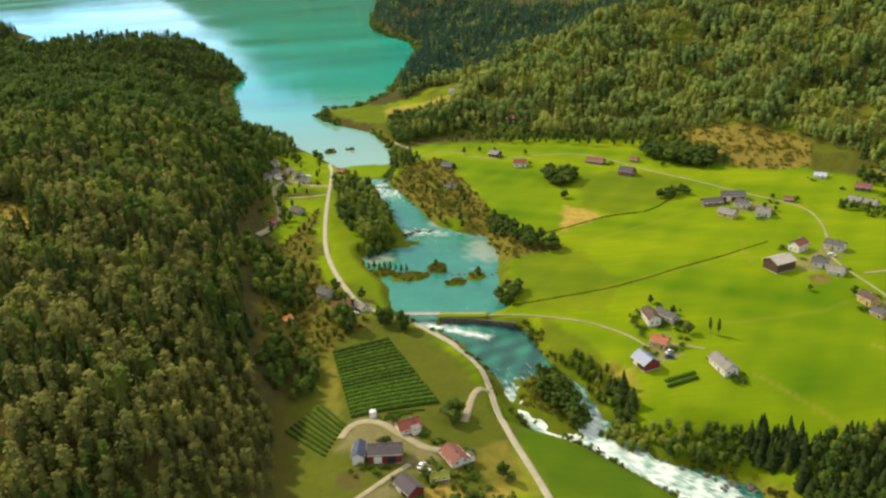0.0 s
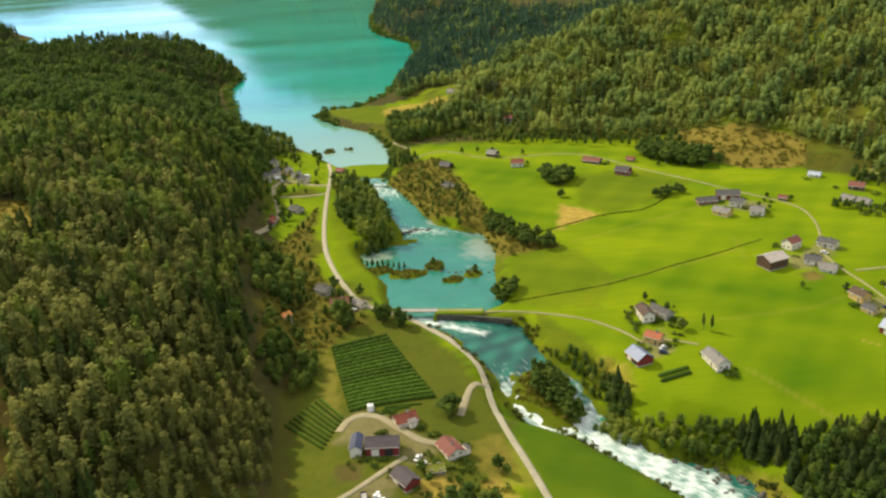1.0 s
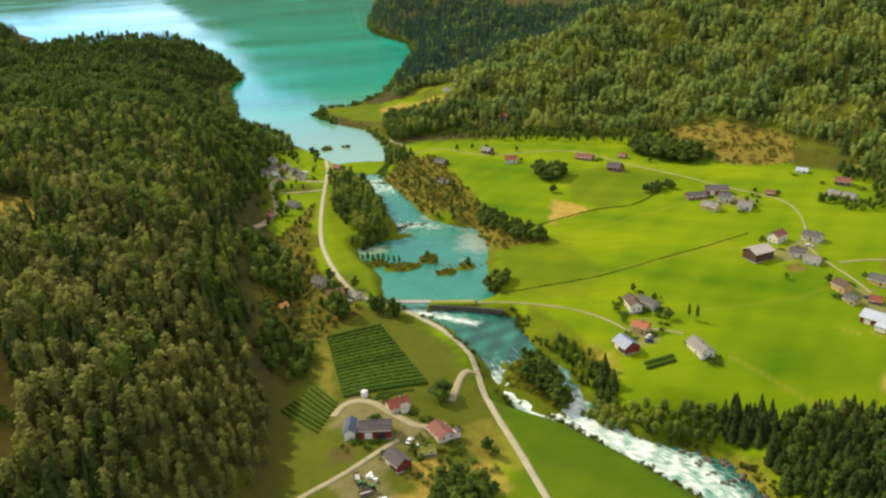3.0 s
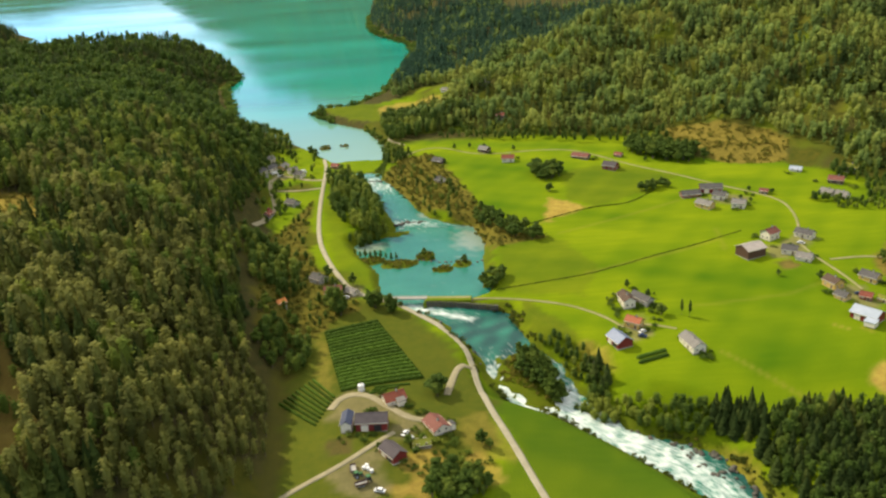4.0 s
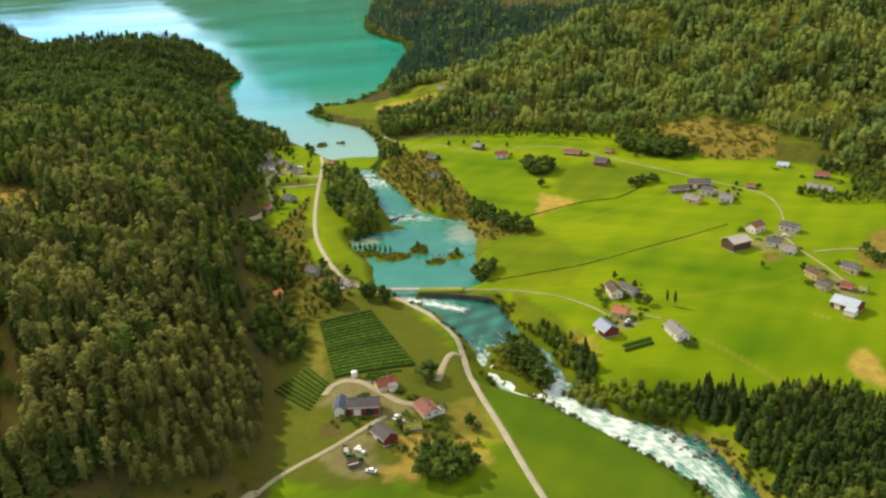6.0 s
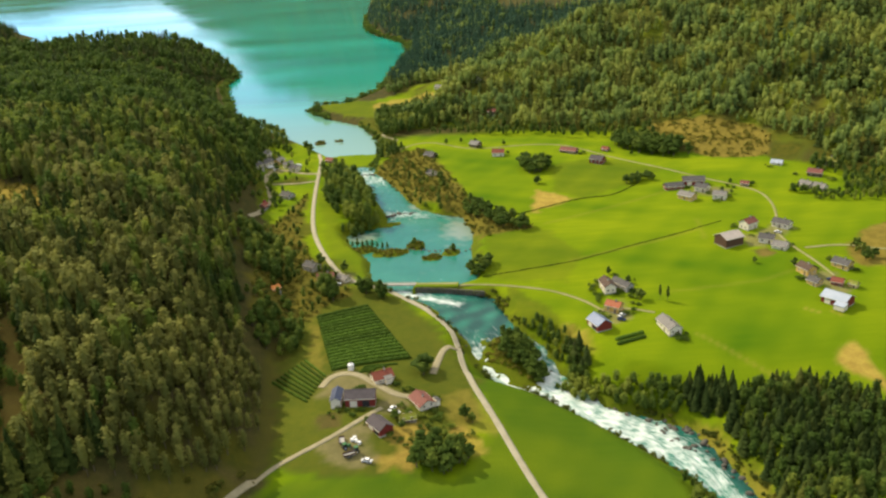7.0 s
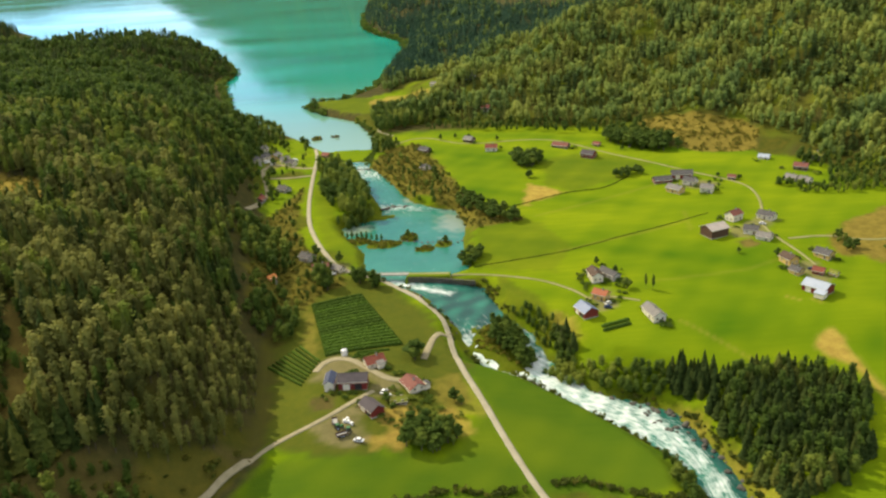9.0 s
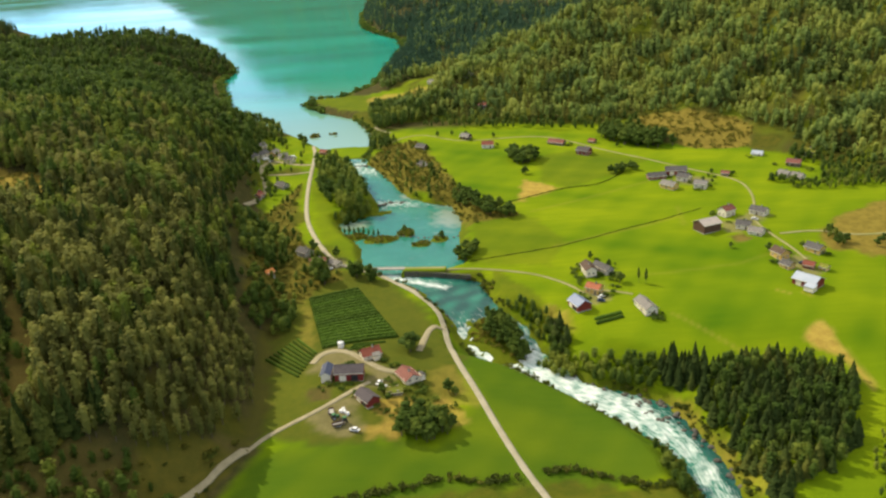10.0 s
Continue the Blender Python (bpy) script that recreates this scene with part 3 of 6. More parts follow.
# how yellow and short each meadow's grass is, with long mowing swathes
sward = 0.60 + 0.16 * waves(XX, YY, 95, 101) + 0.13 * waves(XX * 0.35 + YY * 0.9, XX * 0.06, 22, 102) + 0.10 * waves(XX * 0.75 - YY * 0.5, XX * 0.05, 16, 104) + 0.07 * waves(XX, YY, 30, 103)
for ring, add, edge in (([(15, 631), (66, 638), (82, 557), (76, 496), (61, 483), (39, 516), (30, 565)], -0.12, 4), ([(100, 592), (148, 597), (178, 562), (142, 532), (110, 511), (98, 530)], -0.02, 5),
                        ([(201, 584), (232, 590), (233, 555), (195, 551)], 0.2, 6), ([(47, 448), (155, 493), (199, 493), (190, 470), (109, 440), (50, 425)], 0.16, 14),
                        ([(42, 397), (108, 414), (110, 400), (95, 375), (53, 383)], 0.22, 10), ([(160, 407), (205, 400), (203, 354), (195, 320), (160, 300), (137, 318), (139, 352)], -0.34, 20),
                        ([(231, 482), (281, 460), (255, 409), (223, 406), (224, 464)], 0.08, 8), ([(60, 345), (78, 345), (90, 325), (80, 312), (66, 330)], 0.2, 8), (NEAR_FIELDS, -0.50, 6), (FARM_ROUGH, -0.48, 6)):
    sward = sward + add * soft(ring, edge)
me.attributes.new("sward", "FLOAT", "POINT").data.foreach_set("value", np.clip(sward, 0, 1).astype(np.float32).ravel())
gravel = 0.05 * soft(ROCK_SCAR)
for ring in YARDS:
    gravel = np.maximum(gravel, 0.68 * soft(ring, 2.2, 1.6))
use = np.stack([meadow, rough, earth, gravel], -1).astype(np.float32)
me.color_attributes.new("use", "FLOAT_COLOR", "POINT").data.foreach_set("color", use.ravel())

# ---- lake and river ----
ring = np.array(LAKE_RING, float)
edge = np.roll(ring, -1, 0) - np.roll(ring, 1, 0)
edge /= np.hypot(*edge.T)[:, None]
out = ring + np.stack([-edge[:, 1], edge[:, 0]], 1) * 5.0 * (-1 if sum((b[0] - a[0]) * (b[1] + a[1]) for a, b in zip(ring, np.roll(ring, -1, 0))) < 0 else 1)
bm = bmesh.new()
bm.faces.new([bm.verts.new((x, y, LAKE_Z)) for x, y in out])
bmesh.ops.triangulate(bm, faces=bm.faces[:])
lake = new("water_lake", bpy.data.meshes.new("water_lake"))
bm.to_mesh(lake.data)
bm.free()
lake.data.materials.append(LAKE)
tagged(lake, "calm turquoise glacier lake mirroring sky and hills", "lake", kind="structure")

p = np.column_stack([RIVER_RIGHT, RIVER_Z]).astype(float)
for _ in range(2):
    a, b = p[:-1] * 0.75 + p[1:] * 0.25, p[:-1] * 0.25 + p[1:] * 0.75
    p = np.concatenate([p[:1], np.stack([a, b], 1).reshape(-1, 3), p[-1:]])
p2 = np.column_stack([RIVER_LEFT, RIVER_Z]).astype(float)
for _ in range(2):
    a, b = p2[:-1] * 0.75 + p2[1:] * 0.25, p2[:-1] * 0.25 + p2[1:] * 0.75
    p2 = np.concatenate([p2[:1], np.stack([a, b], 1).reshape(-1, 3), p2[-1:]])
mid = (p + p2) / 2
seg = np.concatenate([[0], np.cumsum(np.hypot(*np.diff(mid[:, :2], axis=0).T))])
q = np.arange(0, seg[-1], 1.2)
left = np.stack([np.interp(q, seg, p2[:, i]) for i in range(3)], 1)
right = np.stack([np.interp(q, seg, p[:, i]) for i in range(3)], 1)
ACROSS = 28
k = np.linspace(-0.12, 1.12, ACROSS)
grid = left[:, None] * (1 - k)[None, :, None] + right[:, None] * k[None, :, None]
# how broken the water is, section by section
BROKEN = [0, 0.75, 0.95, 0.35, 0.1, 0.3, 0.9, 0.25, 0, 0, 0, 0.05, 0.35, 0.45, 0.16, 0.12, 0.42, 1.1, 1.15, 1.0, 0.95, 0.9, 0.85, 0.85, 0.85, 0.85, 0.4, 0.3]
white = np.interp(np.interp(q, seg, np.linspace(0, len(BROKEN) - 1, len(seg))), np.arange(len(BROKEN)), BROKEN)
chop = waves(grid[:, :, 0], grid[:, :, 1], 5, 51) * 0.35 + waves(grid[:, :, 0], grid[:, :, 1], 2.3, 52) * 0.22
grid[:, :, 2] += chop * white[:, None] + 0.03
m = len(q)
ii = np.arange(m * ACROSS).reshape(m, ACROSS)
faces = np.stack([ii[:-1, :-1], ii[1:, :-1], ii[1:, 1:], ii[:-1, 1:]], -1).reshape(-1, 4)
me = mesh_of("water_river", grid.reshape(-1, 3), faces, RIVER, True)
place = np.interp(q, seg, np.linspace(0, len(BROKEN) - 1, len(seg)))[:, None]
GXR, GYR = grid[:, :, 0], grid[:, :, 1]
low = smooth(place, 20.5, 22.5)
across = 1 - 0.42 * smooth(np.abs(k - 0.46), 0.34, 0.52)[None, :] - low * (0.55 * smooth(k, 0.58, 0.8)[None, :] + 0.25 * smooth(-k, -0.22, -0.05)[None, :])
across = across - 0.45 * smooth(place, 3.2, 5) * (1 - smooth(place, 5, 6)) * smooth(k, 0.3, 0.8)[None, :]
foam = white[:, None] * ((0.66 + 0.14 * smooth(place, 16.5, 18) * (1 - smooth(place, 21, 23))) * across + 0.12 * waves(GXR, GYR, 17, 53) + 0.14 * waves(GXR, GYR, 6, 54))
deep = smooth(place, 13, 14.2) * (1 - smooth(place, 16.4, 17.5)) * (0.75 + 0.5 * waves(GXR, GYR, 14, 57)) + 0.9 * low * smooth(k, 0.55, 0.8)[None, :]
me.attributes.new("deep", "FLOAT", "POINT").data.foreach_set("value", np.clip(deep, 0, 1).astype(np.float32).ravel())
plume, _ = away(grid[:, :, 0], grid[:, :, 1], [(-15, 392), (-4, 386), (6, 381), (19, 376)])
foam = foam + np.exp(-(plume / 2.6) ** 2) * (0.62 + 0.3 * waves(grid[:, :, 0], grid[:, :, 1], 5, 56)) * smooth(-grid[:, :, 1], -393, -390)
shoal = smooth(np.exp(-((grid[:, :, 0] - 27) / 13) ** 2 - ((grid[:, :, 1] - 484) / 22) ** 2) + np.exp(-((grid[:, :, 0] + 40) / 11) ** 2 - ((grid[:, :, 1] - 480) / 10) ** 2)
               + np.exp(-((grid[:, :, 0] - 1) / 9) ** 2 - ((grid[:, :, 1] - 526) / 9) ** 2) + 0.2 * waves(grid[:, :, 0], grid[:, :, 1], 12, 55), 0.15, 0.75)
me.attributes.new("shoal", "FLOAT", "POINT").data.foreach_set("value", (0.95 * shoal).astype(np.float32).ravel())
me.attributes.new("foam", "FLOAT", "POINT").data.foreach_set("value", foam.astype(np.float32).ravel())
uvs = np.stack(np.broadcast_arrays(q[:, None], k[None, :] * 18), -1).reshape(-1, 2)
lay = me.uv_layers.new(name="flow")
vi = np.zeros(len(me.loops), np.int32)
me.loops.foreach_get("vertex_index", vi)
lay.data.foreach_set("uv", uvs[vi].astype(np.float32).ravel())
tagged(new("water_river", me), "turquoise river with white rapids between grassy banks", "river", kind="structure")


# ---- roads ----
def ribbon(name, pts, width, mat, label, lift=0.22, kind="structure", category="road"):
    """A road with a raised crown and sloped shoulders, laid on the ground."""
    c = rounded(pts, 2.0, 3)
    t = np.gradient(c, axis=0)
    t /= np.hypot(*t.T)[:, None]
    nrm = np.stack([-t[:, 1], t[:, 0]], 1)
    zc = height(c[:, 0], c[:, 1])
    prof = ((-0.5, -0.6), (-0.46, 0.0), (-0.2, 0.05), (0.2, 0.05), (0.46, 0.0), (0.5, -0.6))
    rows = []
    for o, up in prof:
        w = width * (1 + 0.05 * waves(c[:, 0], c[:, 1], 11, 61))
        xy = c + nrm * (o * w)[:, None]
        z = np.maximum(height(xy[:, 0], xy[:, 1]), zc - 0.3) + lift + up
        rows.append(np.column_stack([xy, z]))
    g = np.stack(rows, 1)
    n_, r_ = g.shape[:2]
    ii = np.arange(n_ * r_).reshape(n_, r_)
    f = np.stack([ii[:-1, :-1], ii[:-1, 1:], ii[1:, 1:], ii[1:, :-1]], -1).reshape(-1, 4)[:, ::-1]
    return tagged(new(name, mesh_of(name, g.reshape(-1, 3), f, mat, True)), label, category, kind=kind)


MAIN_ROAD = [(76, 120), (63, 165), (52, 196), (46, 210), (40, 228), (35, 245), (30.5, 262), (26.4, 276), (23, 287), (19.6, 301), (17.6, 316), (17.3, 329), (14, 343), (4, 361), (-5, 372), (-14, 383), (-22, 391), (-30, 395),
             (-45, 407), (-56, 431), (-64, 455), (-71, 481), (-75, 513), (-78, 554), (-80, 595), (-81, 632), (-86, 660)]
BRIDGE_ROAD = [(13, 390), (31, 389), (48, 385), (69, 377), (81, 367), (88, 359), (93, 350)]
ribbon("road", MAIN_ROAD, 3.1, ROAD, "pale narrow asphalt road winding along the river")
ribbon("road", BRIDGE_ROAD, 1.7, LANE, "pale gravel lane across the meadow")
ribbon("road", [(93, 353), (107, 351), (118, 345)], 1.5, LANE, "narrow gravel path to a grey house")
ribbon("road", [(-100, 178), (-88, 199), (-79, 211), (-75, 219), (-70, 226), (-61, 237), (-51, 243), (-42, 248), (-34, 254), (-25, 263), (-18, 270)], 2.4, GRAVEL, "pale gravel farm track")
ribbon("road", [(17, 327), (10, 323), (7, 312), (4, 299)], 3.4, GRAVEL, "short gravel spur off the road")
ribbon("road", [(-46, 290), (-42, 300), (-32, 301), (-20, 288), (-12, 280), (-4, 279)], 3.6, GRAVEL, "gravel drive round the farmyard")
ribbon("road", [(-30, 640), (-8, 672), (12, 675), (34, 650), (55, 646), (81, 648), (117, 641), (135, 620), (154, 595), (177, 568), (192, 547), (203, 532), (219, 516), (230, 500),
                (230, 480), (224, 456), (214, 436), (214, 415), (220, 390), (222, 372)], 1.8, LANE, "pale village road between meadows and farms")
ribbon("road", [(221, 408), (245, 411), (262, 400), (285, 398), (330, 405)], 2.0, LANE, "gravel track towards the wooded slope")
ribbon("road", [(-114, 495), (-112, 530), (-109, 548), (-116, 577), (-122, 600), (-122, 620), (-110, 621), (-94, 607), (-80, 604)], 3.2, GRAVEL, "gravel lane among the cottages")
ribbon("road", [(-114, 588), (-97, 584), (-79, 586)], 2.6, GRAVEL, "gravel lane joining the road")
ribbon("road", [(-38, 780), (-30, 740), (-36, 716), (-26, 700), (-20, 690)], 3.0, GRAVEL, "sandy track along the shore")


def bridge():
    top = tagged(new("bridge"), "low concrete road bridge running on into a grassy causeway", "bridge")
    a, b, z = Vector((-27, 395.5, 0)), Vector((18, 389.5, 0)), 28.6
    L = (b - a).length
    top.matrix_world = Matrix.Translation((a.x, a.y, z)) @ pose(0, 0, 0, 0, 0, math.degrees(math.atan2(b.y - a.y, b.x - a.x)))
    S = L * 0.52
    part("deck", boxed((0, S, -1.5, 1.5, -0.5, 0)), CONCRETE, top)
    # grassy causeway from the middle of the river to the meadow
    bm, rr = bmesh.new(), random.Random(5)
    rows = []
    for i in range(15):
        x = S - 0.4 + (L + 2.5 - S) * i / 14
        end = 1.3 if i == 0 else 1.0
        rows.append([bm.verts.new((x - (1.2 if i == 0 and dz < -1 else 0) + rr.uniform(-0.3, 0.3) * (i > 0), w * end * rr.uniform(0.92, 1.08), dz)) for w, dz in ((-3.9, -5.0), (-3.3, -2.0), (-2.9, -0.35), (-1.3, -0.06), (1.3, -0.06), (2.2, -0.25), (3.1, -2.0), (4.6, -5.0))])
    for p0, p1 in zip(rows, rows[1:]):
        for j in range(7):
            bm.faces.new((p0[j], p1[j], p1[j + 1], p0[j + 1]))
    bm.faces.new(rows[0])
    bm.faces.new(rows[-1][::-1])
    bmesh.ops.recalc_face_normals(bm, faces=bm.faces[:])
    part("causeway", bm, BANK_TURF, top, "grassy earth causeway")
    # rough dark stones downstream of the lane, standing in for the bank's shade
    bm, rr = bmesh.new(), random.Random(6)
    for i in range(26):
        x = S + 0.6 + i * (L + 17 - S) / 26
        y0 = -3.4 - 0.11 * max(0, i - 8) ** 1.15
        for j in range(3):
            b0 = box(bm, x - 0.5, x + rr.uniform(0.5, 0.75), y0 - 0.5 - 0.2 * (2 - j), y0 + 0.8, -3.6 + j * 0.95 - 0.06 * i, -2.65 + j * 0.95 - 0.06 * i + rr.uniform(-0.12, 0.1))
            for v_ in b0:
                v_.co += Vector((rr.uniform(-0.1, 0.1), rr.uniform(-0.14, 0.14), rr.uniform(-0.05, 0.05)))
    part("dark_bank_wall", bm, ROCK, top, "dark rough stone wall along the water, standing in for the bank's shade")
    part("lane", boxed((S, L + 1.5, -1.05, 1.05, -0.2, 0.03)), LANE, top, "grassy gravel lane")
    for s in (-1, 1):
        part("kerb", boxed((0, S, s * 1.55 - 0.12, s * 1.55 + 0.12, -0.45, 0.12)), CONCRETE, top)
        part("rail", boxed((0, S, s * 1.58 - 0.03, s * 1.58 + 0.03, 0.72, 0.78), *[(x - 0.03, x + 0.03, s * 1.58 - 0.03, s * 1.58 + 0.03, 0.1, 0.75) for x in np.arange(0.5, S, 2.5)]), CONCRETE, top)
    for x in (0.6, S - 0.6):
        part("pier", boxed((x - 0.6, x + 0.6, -1.4, 1.4, -6.5, -0.5)), CONCRETE, top)


bridge()


# ---- trees ----
def leaf_cards(r, centres, normals, size, flat=0.6):
    """Small bent leaf sprays (two triangles each) at the centres, roughly facing the normals."""
    n_ = len(centres)
    nm = normals + r.normal(0, flat, (n_, 3))
    nm /= np.linalg.norm(nm, axis=1)[:, None] + 1e-9
    u = np.cross(nm, r.normal(0, 1, (n_, 3)))
    u /= np.linalg.norm(u, axis=1)[:, None] + 1e-9
    v = np.cross(nm, u)
    s = size * r.uniform(0.65, 1.35, (n_, 1))
    a = centres - u * s + nm * s * 0.05
    b = centres + v * s * 0.8 - nm * s * 0.22
    c = centres + u * s * 1.05 + nm * s * 0.05
    d = centres - v * s * 0.75 - nm * s * 0.22
    verts = np.stack([a, b, c, d], 1).reshape(-1, 3)
    k = np.arange(n_)[:, None] * 4
    return verts, np.concatenate([k + [0, 1, 2], k + [0, 2, 3]], 1).reshape(-1, 3)


def leafy_body(r, mid_, wide, tall, segs, rings, lump):
    """An uneven closed leaf mass round mid_, the dense inner part of a crown."""
    V = [(mid_[0], mid_[1], mid_[2] - tall)]
    ph = r.uniform(0, 6.283, 4)
    for i in range(rings):
        v = math.pi * (i + 1) / (rings + 1)
        for j in range(segs):
            a = 6.283 * (j + 0.5 * (i % 2)) / segs
            k = 1 + lump * (math.sin(2 * a + ph[0] + 3 * v) + math.sin(3 * a + ph[1] - 5 * v)) * 0.6 + r.normal(0, lump * 0.45)
            V.append((mid_[0] + wide * k * math.sin(v) ** 0.75 * math.cos(a), mid_[1] + wide * k * math.sin(v) ** 0.75 * math.sin(a), mid_[2] - tall * math.cos(v) * (0.95 + 0.1 * r.uniform())))
    V.append((mid_[0], mid_[1], mid_[2] + tall))
    T, top = [], len(V) - 1
    for j in range(segs):
        n_ = (j + 1) % segs
        T.append((0, 1 + n_, 1 + j))
        for i in range(rings - 1):
            p, q = 1 + i * segs, 1 + (i + 1) * segs
            T += [(p + j, p + n_, q + n_), (p + j, q + n_, q + j)]
        T.append((top, 1 + (rings - 1) * segs + j, 1 + (rings - 1) * segs + n_))
    return np.array(V), np.array(T)


def joined(*shapes):
    V, T, k = [], [], 0
    for v, t in shapes:
        V.append(v)
        T.append(t + k)
        k += len(v)
    return np.concatenate(V), np.concatenate(T)


def broad_crown(seed, cards, size, slim=0.30):
    """A crown of unit height (0 .. 1), of several leafy masses with gaps between them."""
    r = np.random.RandomState(seed)
    masses = []
    for i in range(7):
        z = r.uniform(0.30, 0.86)
        w = slim * (1.0 - abs(z - 0.52) * 1.25)
        a = r.uniform(0, 6.283)
        masses.append((w * 0.55 * math.cos(a), w * 0.55 * math.sin(a), z, r.uniform(0.55, 0.85) * w, r.uniform(0.10, 0.16)))
    masses.append((0, 0, 0.87, 0.11, 0.12))
    masses.append((r.normal(0, 0.03), r.normal(0, 0.03), 0.5, slim * 0.7, 0.3))
    bodies = [leafy_body(r, m_[:3], m_[3] * 0.74, m_[4] * 0.8, 7, 4, 0.16) for m_ in masses]
    pick = r.randint(0, len(masses), cards)
    ms = np.array(masses)[pick]
    d = r.normal(0, 1, (cards, 3))
    d[:, 2] += 0.25
    d /= np.linalg.norm(d, axis=1)[:, None]
    c = ms[:, :3] + d * np.column_stack([ms[:, 3], ms[:, 3], ms[:, 4]]) * r.uniform(0.75, 1.05, (cards, 1))
    return joined(*bodies, leaf_cards(r, c, d, size, 0.35))


def spruce_crown(seed, tiers, fronds, slim=0.17):
    """Drooping fronds in uneven tiers round a spire of unit height."""
    r = np.random.RandomState(seed)
    V, T = [], []
    for i in range(tiers):
        z = 0.10 + 0.88 * (i / tiers) ** 0.92
        w = slim * (1.02 - z) ** 0.85 * r.uniform(0.82, 1.15)
        for j in range(max(3, int(fronds * (1.15 - z * 0.6)))):
            a = 6.283 * (j + r.uniform(-0.3, 0.3)) / max(3, int(fronds * (1.15 - z * 0.6))) + i
            ww = w * r.uniform(0.7, 1.2)
            dz = 0.06 + ww * 0.35
            c, s = math.cos(a), math.sin(a)
            half = ww * 0.55 + 0.008
            k = len(V)
            V += [(0.005 * c, 0.005 * s, z + 0.05), (ww * 0.6 * c - half * s, ww * 0.6 * s + half * c, z - dz * 0.55), (ww * c, ww * s, z - dz), (ww * 0.6 * c + half * s, ww * 0.6 * s - half * c, z - dz * 0.55)]
            T += [(k, k + 1, k + 2), (k, k + 2, k + 3)]
    k = len(V)
    V += [(0.012, 0, 0.93), (-0.006, 0.01, 0.93), (-0.006, -0.01, 0.93), (0, 0, 1.0)]
    T += [(k, k + 1, k + 3), (k + 1, k + 2, k + 3), (k + 2, k, k + 3)]
    return np.array(V), np.array(T)


def bush_shape(seed, cards, size):
    r = np.random.RandomState(seed)
    masses = np.array([(r.uniform(-0.3, 0.3), r.uniform(-0.3, 0.3), r.uniform(0.3, 0.65), r.uniform(0.25, 0.4), r.uniform(0.2, 0.34)) for _ in range(5)])
    ms = masses[r.randint(0, 5, cards)]
    d = r.normal(0, 1, (cards, 3))
    d[:, 2] += 0.4
    d /= np.linalg.norm(d, axis=1)[:, None]
    return leaf_cards(r, ms[:, :3] + d * np.column_stack([ms[:, 3], ms[:, 3], ms[:, 4]]), d, size)


def trunk_shape(r0, limbs, seed, top=0.8):
    """A tapered trunk of unit height with a few rising limbs."""
    r = np.random.RandomState(seed)
    V, T = [], []

    def stick(a, b, ra, rb, n_=6):
        a, b = np.array(a, float), np.array(b, float)
        w = (b - a) / np.linalg.norm(b - a)
        u = np.cross(w, (0.3, 0.8, 0.1))
        u /= np.linalg.norm(u)
        v = np.cross(w, u)
        k = len(V)
        for c, rad in ((a, ra), (b, rb)):
            for i in range(n_):
                V.append(c + rad * (u * math.cos(6.283 * i / n_) + v * math.sin(6.283 * i / n_)))
        for i in range(n_):
            j = (i + 1) % n_
            T.extend([(k + i, k + j, k + n_ + j), (k + i, k + n_ + j, k + n_ + i)])

    bend = (r.normal(0, 0.015), r.normal(0, 0.015), top * 0.5)
    stick((0, 0, -0.06), bend, r0, r0 * 0.72)
    stick(bend, (bend[0] * 1.5, bend[1] * 1.5, top), r0 * 0.72, r0 * 0.25)
    for i in range(limbs):
        a, z = r.uniform(0, 6.283), r.uniform(0.3, 0.62)
        stick((bend[0], bend[1], z), (0.16 * math.cos(a), 0.16 * math.sin(a), z + 0.2), r0 * 0.4, r0 * 0.12, 5)
    return np.array(V), np.array(T)


def scatter(r, ring, spacing, jitter=0.45):
    """Uneven places inside a ring, about spacing apart."""
    ring = np.array(ring, float)
    x, y = np.meshgrid(np.arange(ring[:, 0].min(), ring[:, 0].max(), spacing), np.arange(ring[:, 1].min(), ring[:, 1].max(), spacing * 0.87))
    x[::2] += spacing / 2
    x, y = (x + r.uniform(-jitter, jitter, x.shape) * spacing).ravel(), (y + r.uniform(-jitter, jitter, y.shape) * spacing).ravel()
    keep = inside(x, y, ring)
    return x[keep], y[keep]


def wood(name, x, y, tall, wide, shapes, mat, r, label, tint, category="trees", sink=0.3):
    """Many trees joined: shape i of shapes at each place, turned and scaled at random."""
    z = height(x, y) - sink
    which = r.randint(0, len(shapes), len(x))
    VV, TT, CC, base = [], [], [], 0
    for i, (sv, st) in enumerate(shapes):
        sel = np.nonzero(which == i)[0]
        if not len(sel):
            continue
        a = r.uniform(0, 6.283, len(sel))[:, None]
        h, w = tall[sel][:, None], wide[sel][:, None]
        X = (sv[:, 0] * np.cos(a) - sv[:, 1] * np.sin(a)) * w + x[sel][:, None]
        Y = (sv[:, 0] * np.sin(a) + sv[:, 1] * np.cos(a)) * w + y[sel][:, None]
        Z = sv[:, 2] * h + z[sel][:, None]
        VV.append(np.stack([X, Y, Z], -1).reshape(-1, 3))
        TT.append((st[None] + (np.arange(len(sel)) * len(sv))[:, None, None]).reshape(-1, 3) + base)
        CC.append(np.repeat(tint[sel], len(sv)))
        base += len(sel) * len(sv)
    me = soup(name, np.concatenate(VV), np.concatenate(TT), mat, np.concatenate(CC))
    return tagged(new(name, me), label, category, kind="stuff")


def stems(name, x, y, tall, r, label):
    sv, st = trunk_shape(0.013, 0, 3, 0.75)
    return wood(name, x, y, tall, tall, [(sv, st)], BARK, r, label, np.zeros(len(x)), "tree trunks")


